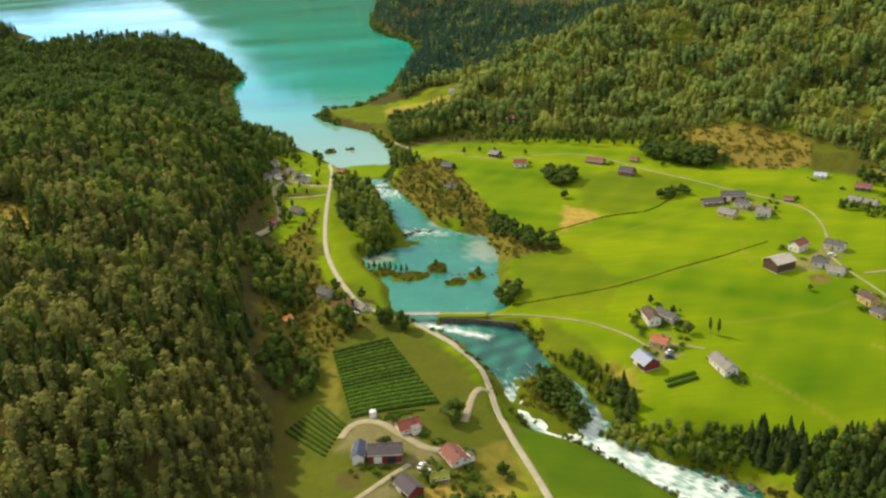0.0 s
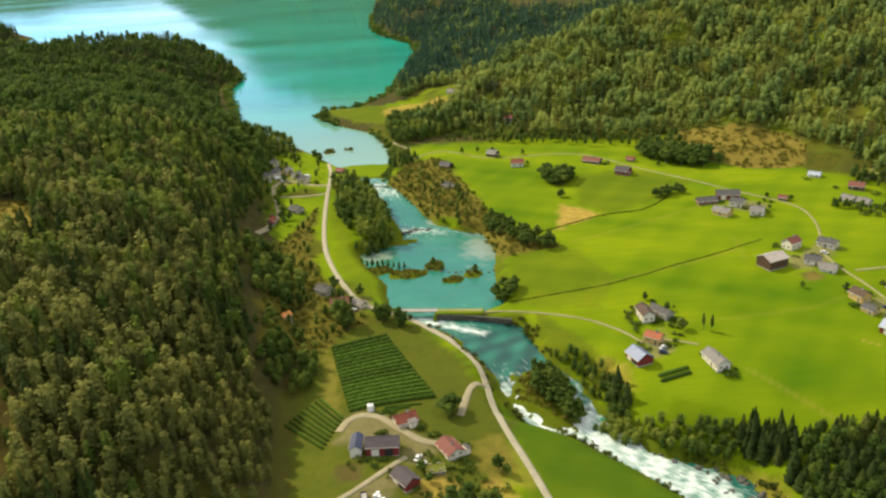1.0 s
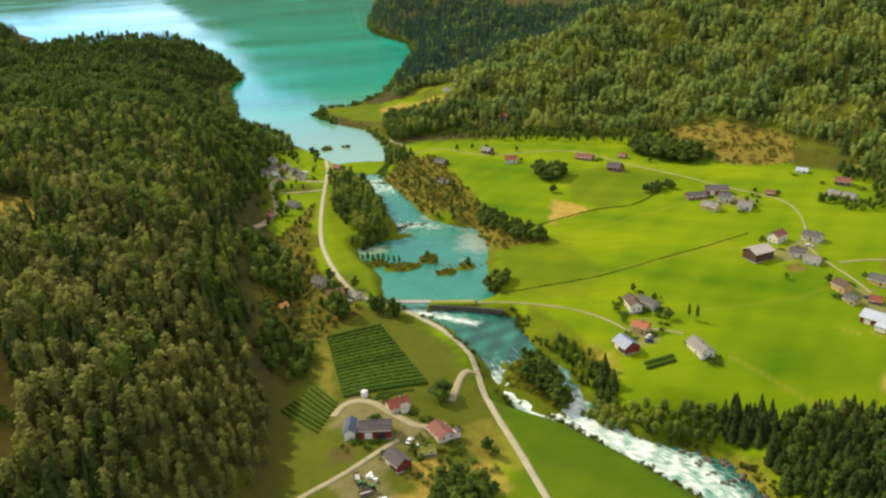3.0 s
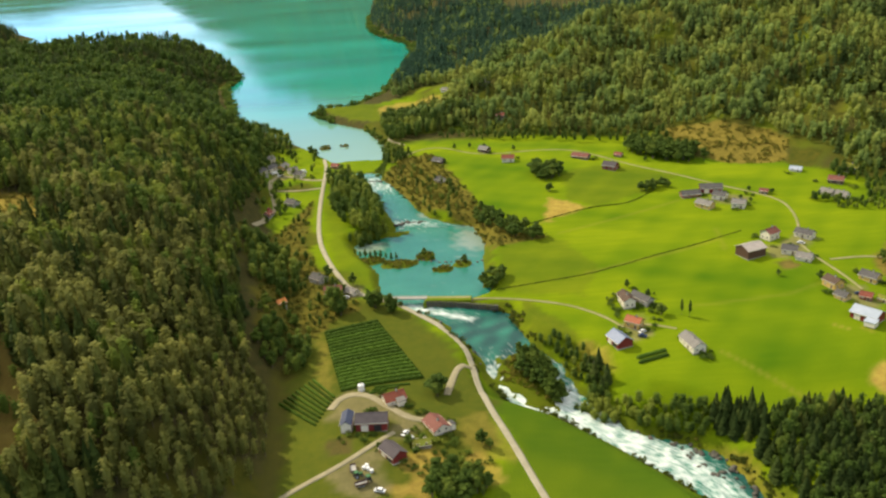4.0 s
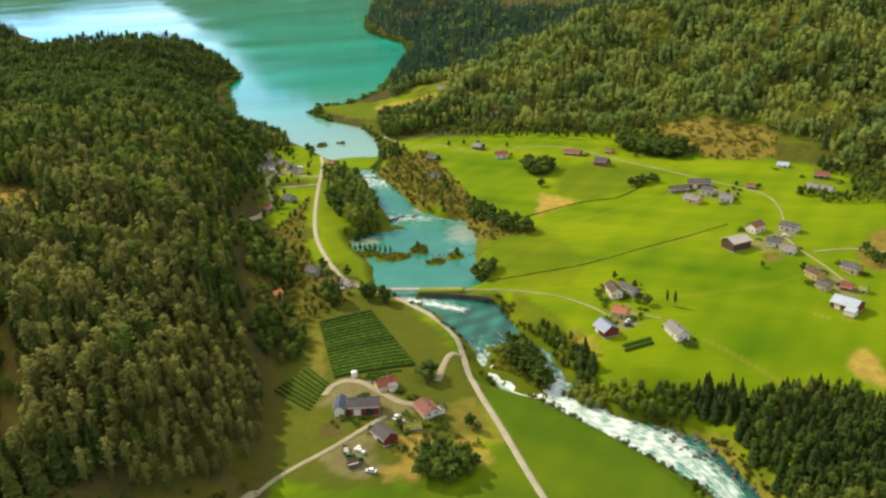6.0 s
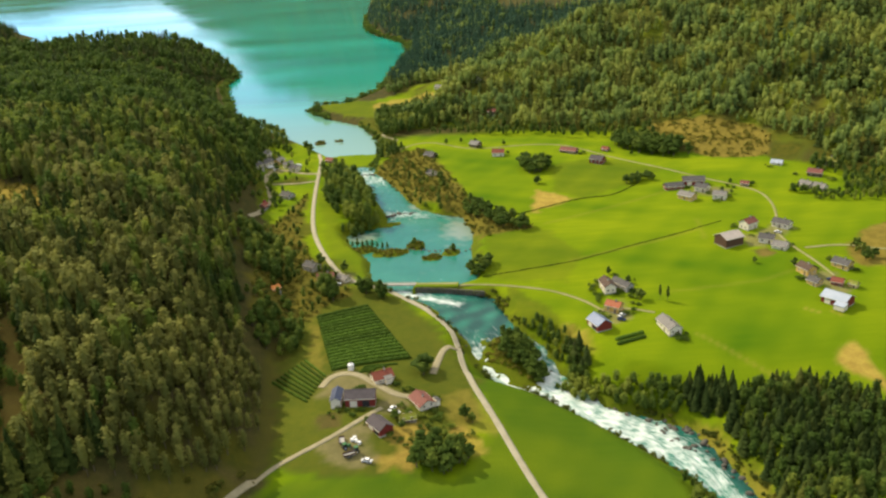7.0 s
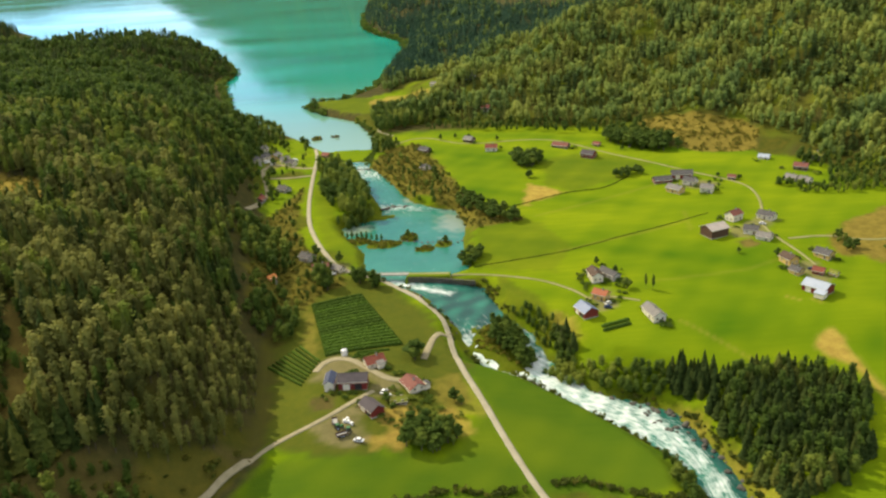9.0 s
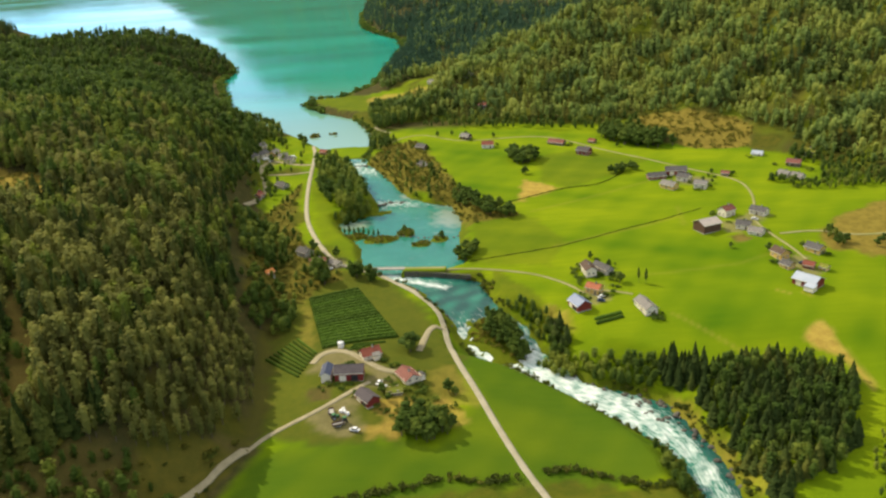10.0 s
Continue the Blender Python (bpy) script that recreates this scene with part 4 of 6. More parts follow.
def tone(x, y, r, big=60, spread_=0.28, mean=0.42):
    """Tree tints that drift over the hillside."""
    return np.clip(mean + 0.26 * waves(x, y, big, 71) + 0.16 * waves(x, y, big * 0.35, 72) + r.normal(0, spread_, x.shape), 0, 1)


def lumpy_crown(seed, cards, size, slim, segs=7, rings=6):
    """A birch or aspen crown of unit height: an upright leafy body with sprays standing off it."""
    r = np.random.RandomState(300 + seed)
    body = leafy_body(r, (r.normal(0, 0.01), r.normal(0, 0.01), 0.58), slim * 0.68, 0.36, segs, rings, 0.2)
    v = np.arccos(r.uniform(-0.75, 1.0, cards))
    a = r.uniform(0, 6.283, cards)
    w = slim * r.uniform(0.62, 1.25, cards) * np.sin(v) ** 0.75 * (1 + 0.22 * np.sin(2 * a + seed) * np.sin(7 * v + seed))
    c = np.column_stack([w * np.cos(a), w * np.sin(a), 0.58 + 0.41 * np.cos(v) + r.normal(0, 0.012, cards)])
    d = np.column_stack([np.cos(a) * np.sin(v), np.sin(a) * np.sin(v), 0.35 + 0.6 * np.cos(v)])
    return joined(body, leaf_cards(r, c, d / np.linalg.norm(d, axis=1)[:, None], size, 0.42))


BIRCH_NEAR = [lumpy_crown(s, 92, 0.037, 0.112 + 0.012 * (s % 3), 6, 4) for s in range(8)]
BIRCH_FAR = [lumpy_crown(20 + s, 24, 0.066, 0.15 + 0.015 * s, 5, 3) for s in range(5)] + [lumpy_crown(60 + s, 24, 0.075, 0.20, 5, 3) for s in range(4)]
SPRUCE_NEAR = [spruce_crown(s, 13, 8, 0.19) for s in range(4)]
SPRUCE_FAR = [spruce_crown(10 + s, 6, 5, 0.19) for s in range(4)]

r = np.random.RandomState(7)
# the wooded hill to the west: slender birches and aspens, some spruces
WEST_NEAR = [(-330, 150), (-150, 180), (-131, 197), (-123, 210), (-109, 207), (-96, 213), (-84, 221), (-71, 237), (-68, 263), (-74, 296), (-82, 320), (-90, 345), (-98, 372), (-104, 394),
             (-110, 440), (-126, 484), (-132, 540), (-134, 600), (-330, 600)]
x, y = scatter(r, WEST_NEAR, 4.8)
keep = ~inside(x, y, HILL_CLEARING) & ~inside(x, y, ROCK_SCAR) & (x > -88 - 0.505 * y)
x, y = x[keep], y[keep]
rim, _ = away(x, y, FOOT_WEST)
pine = r.uniform(0, 1, len(x)) < np.clip(0.12 + 0.45 * waves(x, y, 70, 81) + 0.25 * smooth(-rim, -60, -25) * smooth(y, 330, 400), 0.01, 0.7)
olive = r.uniform(0, 1, len(x)) < 1.05 - (y - 250) / 330 + 0.35 * waves(x, y, 60, 87)
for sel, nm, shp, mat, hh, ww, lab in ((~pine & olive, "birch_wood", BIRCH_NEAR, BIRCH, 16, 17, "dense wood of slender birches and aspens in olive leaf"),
                                       (~pine & ~olive, "aspen_wood", BIRCH_NEAR, BROADLEAF, 16, 17, "dense wood of slender aspens in fresh green leaf"),
                                       (pine, "spruce_wood", SPRUCE_NEAR, NEEDLE, 18, 22, "dark green spruces standing among the birches")):
    t = 1.08 * hh * r.uniform(0.68, 1.2, sel.sum()) * (0.62 + 0.38 * smooth(rim[sel], 5, 55))
    wood(nm, x[sel], y[sel], t, t * r.uniform(0.85, 1.25, sel.sum()) * ww / hh, shp, mat, r, lab, tone(x[sel], y[sel], r, mean=0.58))
stems("birch_trunks", x, y, 13 * r.uniform(0.8, 1.1, len(x)), r, "grey-brown trunks under the leaf canopy of the wood")

WEST_FAR = [(-750, 600), (-133, 600), (-142, 700), (-178, 792), (-219, 872), (-242, 966), (-266, 1068), (-254, 1140), (-273, 1195), (-330, 1290), (-440, 1320), (-600, 1290), (-800, 1440)]
x, y = scatter(r, WEST_FAR, 6.6)
gap = waves(x, y, 85, 47) + 0.4 * waves(x, y, 29, 48)
keep = (x > -88 - 0.505 * y) & (r.uniform(0, 1, len(x)) > smooth(gap, 0.65, 1.0) * 0.75)
x, y = x[keep], y[keep]
# extra spruce beyond y = 990 darkens the headland in place of shade
pine = r.uniform(0, 1, len(x)) < np.clip(0.2 + 0.7 * waves(x, y, 55, 82) + 0.45 * smooth(y, 990, 1050), 0.02, 0.95)
for sel, nm, shp, mat, hh, lab in ((~pine, "birch_wood", BIRCH_FAR, BROADLEAF, 13, "mixed leafy wood on the far headland above the lake"), (pine, "spruce_wood", SPRUCE_FAR, NEEDLE, 15, "dark spruces on the far headland above the lake, thickened to stand in for its shade")):
    t = hh * r.uniform(0.65, 1.2, sel.sum())
    wood(nm, x[sel], y[sel], t, t * r.uniform(0.95, 1.35, sel.sum()), shp, mat, r, lab, tone(x[sel], y[sel], r, spread_=0.13, mean=0.26))

FAR_SHORE = [(-915 + 86 * math.cos(a * 0.35), 1730 + 146 * math.sin(a * 0.35)) for a in range(18)]
x, y = scatter(r, FAR_SHORE, 8)
t = 17 * r.uniform(0.7, 1.2, len(x))
wood("spruce_wood", x, y, t, t * 1.5, SPRUCE_FAR, NEEDLE, r, "dark wooded point across the lake", tone(x, y, r, mean=0.1))

# the wooded hillside to the east
EAST_WOOD = [(-30, 725), (24, 733), (100, 692), (172, 676), (196, 664), (270, 624), (276, 596), (294, 574), (300, 545), (330, 500), (345, 440), (500, 480), (900, 800), (900, 1250), (500, 1250),
             (420, 1500), (300, 2200), (-118, 2210), (-112, 1890), (-98, 1630), (-72, 1518), (-15, 1372), (-9, 1263), (-29, 1098), (-42, 962), (-36, 905), (-2, 932), (32, 898), (22, 800), (-18, 780)]
x, y = scatter(r, EAST_WOOD, 5.7)
keep = (x < 107 + 0.52 * y) & ~inside(x, y, HIGH_MEADOWS[0]) & ~inside(x, y, HIGH_MEADOWS[1]) & (y < 1000 + np.clip(520 - 1.6 * x, 0, 600) + 700 * (x < 130)) & ((y < 1480) | (r.uniform(0, 1, len(x)) < 0.5))
gap = waves(x, y, 120, 45) + 0.4 * waves(x, y, 31, 46)
keep &= (r.uniform(0, 1, len(x)) > smooth(gap, 0.5, 0.95) * 0.85) | (y > 920)
x, y = x[keep], y[keep]
# past the first ridge darker, bluer spruces stand in for haze
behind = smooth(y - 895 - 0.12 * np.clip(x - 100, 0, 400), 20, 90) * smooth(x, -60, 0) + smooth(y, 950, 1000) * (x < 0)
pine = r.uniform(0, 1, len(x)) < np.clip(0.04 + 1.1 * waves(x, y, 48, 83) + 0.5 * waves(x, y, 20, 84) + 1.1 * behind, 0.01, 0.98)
stand = 1 + 0.30 * waves(x, y, 38, 85)
for sel, nm, shp, mat, hh, lab in ((~pine, "birch_wood", BIRCH_FAR, LIT_HILL_LEAF, 11.5, "broadleaf wood covering the sunny hillside"), (pine & (behind < 0.5), "spruce_wood", SPRUCE_FAR, NEEDLE, 16, "spruces in dark stands on the hillside"),
                                   (pine & (behind >= 0.5), "spruce_wood", SPRUCE_FAR, HAZE_NEEDLE, 16, "spruce forest on the farther hillside, haze put into its blue-green colour")):
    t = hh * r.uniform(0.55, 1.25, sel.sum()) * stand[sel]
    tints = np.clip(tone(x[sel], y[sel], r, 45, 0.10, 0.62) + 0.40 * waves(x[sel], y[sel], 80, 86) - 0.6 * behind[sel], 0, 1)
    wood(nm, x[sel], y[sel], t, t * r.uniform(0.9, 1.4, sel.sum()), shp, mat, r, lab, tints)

# the dark spruce plantation on the river's east bank
PLANTATION = [(128, 262), (136, 272), (146, 279), (162, 283), (182, 277), (193, 265), (197, 252), (187, 243), (181, 223), (164, 206), (141, 193), (136, 200), (134, 218)]
x, y = scatter(r, PLANTATION, 3.7)
pine = r.uniform(0, 1, len(x)) < 0.62
t = 10.5 * r.uniform(0.65, 1.15, len(x))
wood("spruce_plantation", x[pine], y[pine], t[pine], t[pine] * 1.75, SPRUCE_NEAR, NEEDLE, r, "dense dark spruce plantation beside the rapids", tone(x[pine], y[pine], r, mean=0.24))
wood("birch_wood", x[~pine], y[~pine], t[~pine] * 0.95, t[~pine] * 1.5, BIRCH_NEAR, BROADLEAF, r, "leafy trees mixed into the spruce plantation", tone(x[~pine], y[~pine], r, mean=0.20))
x, y = scatter(r, [(115, 284), (124, 273), (134, 268), (135, 281), (121, 288)], 3.0)
t = 13 * r.uniform(0.75, 1.1, len(x))
wood("spruce_plantation", x, y, t, t * 1.35, SPRUCE_NEAR, NEEDLE, r, "stand of tall dark spruces above the rapids", tone(x, y, r, mean=0.12))
x, y = scatter(r, [(62, 308), (73, 296), (98, 285), (114, 279), (118, 290), (97, 296), (78, 306), (72, 316)], 2.8)
t = 6.2 * r.uniform(0.55, 1.3, len(x))
wood("birch_wood", x, y, t, t * 1.9, BIRCH_NEAR, BROADLEAF, r, "fresh green thicket along the river bank", tone(x, y, r, mean=0.40))
x, y = scatter(r, [(51, 350), (59, 338), (64, 326), (71, 314), (78, 306), (80, 318), (72, 334), (60, 350)], 2.8)
t = 5.0 * r.uniform(0.6, 1.3, len(x))
wood("birch_wood", x, y, t, t * 1.8, BIRCH_NEAR, BROADLEAF, r, "dark leafy trees along the narrow side channel", tone(x, y, r, mean=0.28))
GROVE = [(-78, 608), (-52, 600), (-46, 575), (-36, 540), (-30, 512), (-36, 496), (-54, 492), (-65, 522), (-72, 560)]
x, y = scatter(r, GROVE, 5.6)
t = 12 * r.uniform(0.65, 1.2, len(x))
wood("birch_wood", x, y, t, t * 1.6, BIRCH_NEAR, BROADLEAF, r, "grove of leafy trees between the road and the river", tone(x, y, r, mean=0.55))

for ring, sp, tl, lab in (([(-44, 780), (-22, 812), (17, 776), (37, 766), (30, 738), (-6, 716), (-33, 700), (-38, 736)], 6.0, 12, "mixed wood between the hay field and the shore"),
                      ([(-36, 602), (-28, 594), (-14, 552), (4, 514), (26, 510), (22, 560), (0, 600), (-18, 632)], 8.5, 6, "small scrubby trees on the rough river bank"),
                      ([(-40, 698), (-24, 682), (-13, 654), (-24, 637), (-34, 632)], 5.0, 7, "leafy trees at the lake's outlet"),
                      ([(98, 226), (106, 226), (111, 206), (114, 192), (104, 196), (99, 208)], 3.4, 6, "leafy thicket on the low river bank"),
                      ([(-150, 168), (-134, 192), (-120, 200), (-106, 206), (-92, 208), (-88, 196), (-110, 166)], 6.0, 8, "scattered young trees on the bare slope"),
                      ([(0, 702), (40, 694), (100, 672), (128, 662), (170, 650), (200, 640), (196, 664), (172, 680), (100, 696), (24, 733)], 7.5, 8, "leafy trees straggling out of the hillside wood"),
                      ([(-55, 381), (-56, 388), (-51, 391), (-46, 386), (-48, 379)], 2.8, 12, "dense round trees at the road bend"),
                      ([(-35, 384), (-34, 390), (-28, 389), (-27, 383)], 2.6, 9, "round trees beside the road"),
                      ([(-26, 377), (-25, 383), (-20, 382), (-20, 376)], 2.6, 9, "round trees at the bridge end"),
                      ([(-130, 650), (-96, 660), (-86, 640), (-86, 600), (-98, 556), (-108, 560), (-112, 610)], 13, 6, "garden trees among the cottages"),
                      ([(-124, 486), (-130, 540), (-130, 600), (-126, 640), (-134, 690), (-146, 700), (-140, 600), (-138, 540), (-132, 482)], 4.6, 8, "leafy trees at the foot of the wooded hill"),
                      (ROCK_SCAR, 9.0, 9, "thin wood on the stony brown slope"),
                      ([(-120, 500), (-125, 545), (-125, 600), (-129, 640), (-137, 640), (-134, 560), (-128, 500)], 4.4, 7, "leafy trees above the gravel lane"),
                      ([(-54, 484), (-48, 496), (-36, 506), (-30, 507), (-28, 500), (-44, 482)], 3.6, 8, "leafy trees on the pond shore"),
                      (WEST_STRIP, 11.0, 6, "scattered trees on the yellow slope above the road"),
                      ([(-114, 468), (-98, 474), (-88, 458), (-77, 440), (-73, 418), (-82, 398), (-98, 394), (-108, 436)], 5.2, 9.5, "belt of leafy trees below the wooded hill"),
                      ([(-82, 350), (-68, 356), (-60, 344), (-62, 326), (-74, 322), (-84, 336)], 5.0, 9, "clump of leafy trees above the crop rows"),
                      ([(-142, 700), (-126, 684), (-116, 700), (-130, 740), (-160, 790), (-178, 792)], 6.0, 9, "leafy trees down to the lake shore"),
                      ([(170, 188), (182, 214), (196, 232), (230, 220), (230, 180)], 4.5, 4, "fresh green saplings beside the plantation")):
    x, y = scatter(r, ring, sp)
    t = tl * r.uniform(0.65, 1.25, len(x))
    wood("birch_wood", x, y, t, t * r.uniform(1.4, 1.9, len(x)), BIRCH_NEAR, BROADLEAF, r, lab, tone(x, y, r))


for ring, sp, tl, mean, lab in (([(246, 498), (256, 502), (262, 491), (272, 486), (284, 492), (292, 512), (300, 530), (322, 530), (330, 480), (290, 468), (267, 474), (254, 488)], 4.3, 5.5, 0.35, "bushy garden trees round the upper hamlet"),
                               ([(284, 552), (300, 548), (322, 532), (300, 532), (290, 522), (282, 534)], 4.5, 7, 0.5, "leafy trees between the hamlet and the hillside"),
                               ([(247, 410), (252, 404), (256, 388), (248, 385), (244, 398)], 4.0, 5, 0.4, "young trees beside the gravel track")):
    x, y = scatter(r, ring, sp)
    t = tl * r.uniform(0.55, 1.3, len(x))
    wood("birch_wood", x, y, t, t * r.uniform(1.6, 2.2, len(x)), BIRCH_NEAR, BROADLEAF, r, lab, tone(x, y, r, mean=mean))


# single trees
TREE_KINDS = []
for s in range(5):
    cv, ct = broad_crown(40 + s, 150, 0.055, 0.27)
    tv, tt = trunk_shape(0.022, 5, s)
    TREE_KINDS.append((soup("crown", cv, ct, BROADLEAF, np.full(len(cv), 0.15 + 0.12 * s)), soup("trunk", tv, tt, BARK)))
SPRUCE_KINDS = []
for s in range(3):
    cv, ct = spruce_crown(40 + s, 14, 10)
    tv, tt = trunk_shape(0.018, 0, 20 + s, 0.9)
    SPRUCE_KINDS.append((soup("crown", cv, ct, NEEDLE, np.full(len(cv), 0.2 + 0.2 * s)), soup("trunk", tv, tt, BARK)))


def tree(x, y, tall, wide=1.0, kind="broad", label="leafy tree with a rounded green crown in the grass", group=""):
    crown, trunk = random.choice(TREE_KINDS if kind == "broad" else SPRUCE_KINDS)
    top = tagged(new("tree" if kind == "broad" else "spruce"), label, "tree", group)
    top.matrix_world = Matrix.LocRotScale((x, y, at(x, y)), Euler((0, 0, random.uniform(0, 6.28))), (tall * wide, tall * wide, tall))
    for nm, me in (("trunk", trunk), ("crown", crown)):
        new(nm, me).parent = top
    return top


def trees_in(ring, spacing, lo, hi, kind="broad", label="", group="", seed=1, wide=1.2):
    rr = np.random.RandomState(seed)
    for a, b in zip(*scatter(rr, ring, spacing)):
        tree(a, b, rr.uniform(lo, hi), wide * rr.uniform(0.85, 1.2), kind, label, group)


def round_ring(x, y, a, b):
    return [(x + a * math.cos(k * 0.785), y + b * math.sin(k * 0.785)) for k in range(8)]


trees_in([(38, 324), (39, 338), (43, 345), (51, 338), (57, 330), (58, 314), (54, 310), (46, 315)], 3.3, 5.5, 9.5, label="leafy tree crowding the island in the rapids", group="island trees", seed=3)
trees_in([(-4, 232), (-2, 246), (5, 247), (8, 241), (12, 247), (18, 240), (14, 231), (4, 227)], 3.4, 5, 10, label="dark leafy tree in a clump by the farm", group="farm clump", seed=4, wide=1.35)
trees_in(round_ring(88, 583, 12, 15), 5.0, 8, 11.5, label="dark round tree in a clump on the meadow", group="meadow clump", seed=5, wide=1.5)
trees_in(round_ring(86, 549, 3, 4), 4.0, 5, 7, label="small round tree below the meadow clump", group="meadow clump", seed=6, wide=1.4)
trees_in([(147, 536), (154, 531), (170, 540), (164, 548)], 4.5, 5, 7, label="dark bushy tree in a copse on the meadow", group="copse", seed=7, wide=1.6)
trees_in([(164, 646), (180, 640), (200, 616), (212, 592), (190, 590), (172, 606), (158, 628)], 6.0, 9, 13, label="dark tree in the copse below the hillside", group="hillside copse", seed=8, wide=1.4)
trees_in([(28, 520), (40, 512), (56, 482), (72, 464), (66, 456), (48, 468), (34, 492)], 5.5, 6, 10, label="leafy tree in a belt along the meadow edge", group="tree belt", seed=9, wide=1.4)
trees_in(round_ring(34, 410, 7, 9), 5.0, 6, 9, label="leafy tree on the pond's bank", group="pond trees", seed=10, wide=1.4)
trees_in([(-128, 700), (-105, 690), (-112, 640), (-128, 560), (-104, 500), (-94, 520), (-104, 560), (-122, 640), (-136, 690)], 11, 5, 7.5, label="leafy tree among the cottages", group="village trees", seed=12)
trees_in([(-96, 384), (-72, 372), (-64, 352), (-60, 330), (-72, 314), (-88, 336)], 9.5, 5, 9, label="leafy tree above the crop rows", group="slope trees", seed=13)
for x, y, t, w in ((-51, 384, 15, 1.3), (-54, 389, 13, 1.3), (-49, 380, 10, 1.4), (-31, 386, 10, 1.3), (-35, 391, 9, 1.2), (-23, 380, 11, 1.2), (-1, 301, 9, 1.8), (1, 304, 8, 1.7), (0, 298, 7, 1.7), (17, 265, 7, 1.5), (20, 262, 5, 1.6), (-12, 262, 5, 1.5), (-9, 256, 4, 1.6), (114, 359, 6.5, 1.7), (-98, 674, 9, 1.5),
                   (-94, 668, 8, 1.4), (-45, 415, 8, 1.2), (-60, 425, 9, 1.2), (250, 404, 7, 1.2), (254, 392, 6, 1.3), (247, 389, 7, 1.3), (268, 384, 6, 1.4), (273, 388, 6, 1.4), (205, 384, 6, 1.2),
                   (104, 390, 5, 1.3), (112, 378, 5, 1.3), (228, 512, 4, 1.4), (216, 520, 4, 1.5), (205, 505, 4, 1.5), (210, 500, 3.5, 1.5), (166, 602, 4, 1.5), (47, 664, 5, 1.3), (35, 668, 5, 1.3),
                   (22, 664, 6, 1.2), (70, 652, 5, 1.4), (186, 392, 4, 1.4), (0, 452, 4, 1.5), (-5, 458, 5, 1.5), (19, 444, 5, 1.5)):
    tree(x, y, t, w)
for x, y, t in ((124, 357.5, 9), (127.5, 356, 9)):
    tree(x, y, t, 0.42, "broad", "tall slim columnar poplar behind the grey house", "poplars")
for i in range(9):
    tree(-47 + i * 3.1, 459 + 1.2 * math.sin(i), random.uniform(5, 7.5), 0.62, "broad", "slender young tree on the spit in the pond", "pond spit trees")
for x, y, t in ((124, 286, 9.5), (119, 288, 9), (129, 282, 10), (76, 326, 11), (73, 321, 12), (78, 316, 11), (75, 313, 9.5), (72, 327, 9)):
    tree(x, y, t, 1.7, "spruce", "tall dark spruce at the edge of the plantation", "edge spruces")


# scrub, hedges and crop rows
BUSHES = [bush_shape(s, 46, 0.17) for s in range(5)]


def thicket(name, x, y, lo, hi, label, mean=0.4, mat=BUSH, category="bushes"):
    rr = np.random.RandomState(len(x) + 5)
    t = rr.uniform(lo, hi, len(x))
    return wood(name, x, y, t, t * rr.uniform(1.0, 1.5, len(x)), BUSHES, mat, rr, label, np.clip(rr.normal(mean, 0.25, len(x)), 0, 1), category, 0.1)


def strip(pts, step, wide, seed):
    rr = np.random.RandomState(seed)
    c = rounded(pts, step, 2)
    return c[:, 0] + rr.normal(0, wide, len(c)), c[:, 1] + rr.normal(0, wide, len(c))


thicket("hedge", *strip([(34, 398), (43, 400), (62, 404), (87, 409), (110, 418), (128, 427), (162, 443), (176, 450), (188, 455)], 0.45, 0.2, 1), 0.35, 0.75, "low dark hedge along a ditch across the meadow", 0.2)
thicket("hedge", *strip([(40, 479), (62, 487), (93, 505), (111, 513), (134, 514), (155, 535)], 0.5, 0.2, 2), 0.4, 0.95, "low hedge between two meadows", 0.2)
thicket("hedge", *strip([(-30, 196), (-18, 199), (-1, 204), (12, 210), (27, 205), (40, 208)], 1.2, 0.9, 3), 1.4, 3.0, "bushy hedge across the near meadow", 0.3)
thicket("hedge", *strip([(52, 212), (63, 215), (77, 208), (97, 202), (108, 206)], 1.2, 0.9, 4), 1.4, 3.0, "bushy hedge between the road and the river", 0.3)
rr = np.random.RandomState(9)
for pts, wide, sh, lab in ((RIVER_LEFT[13:20], 1.5, (-2.5, -1.5), "low bushes along the road side of the river"), (RIVER_LEFT[19:26], 1.3, (-2.2, -1.6), "low bushes along the meadow side of the rapids"),
                           (RIVER_RIGHT[12:17], 1.4, (2.0, 1.5), "low bushes along the bank below the bridge"), (RIVER_RIGHT[20:26], 1.2, (2.2, 0.8), "low bushes along the stony east bank of the rapids")):
    bx, by = strip(pts, 1.5, wide, len(pts) * 7)
    hide = waves(bx, by, 22, 91) > -0.35
    thicket("bank_bushes", bx[hide] + sh[0], by[hide] + sh[1], 0.8, 3.0, lab, 0.35)
x, y = scatter(rr, ROUGH_BANK, 4.2)
thicket("bank_bushes", x, y, 0.8, 3.0, "scrub and bushes on the rough bank", 0.85)
x, y = scatter(rr, WEST_STRIP, 4.6)
thicket("slope_scrub", x, y, 0.5, 2.6, "bushes and bracken on the yellow slope above the road", 0.6)
thicket("shore_bushes", *strip(LAKE_EAST[14:18], 2.4, 1.6, 33), 1.2, 4.0, "bushes along the shore by the outlet", 0.4, BROADLEAF)
x, y = scatter(rr, SCRUB_SLOPE, 2.6)
low = waves(x, y, 17, 93) + 0.6 * waves(x, y, 8, 94) > -0.15
thicket("slope_scrub", x[low], y[low], 0.4, 2.4, "brown-green scrub on the cleared slope", 0.95)
x, y = scatter(rr, [(30, 327), (31, 336), (38, 343), (42, 334), (46, 316), (54, 310), (50, 312), (38, 321)], 2.0)
thicket("islet_bushes", x, y, 0.8, 2.2, "rusty bushes on the low end of the river island", 0.9)
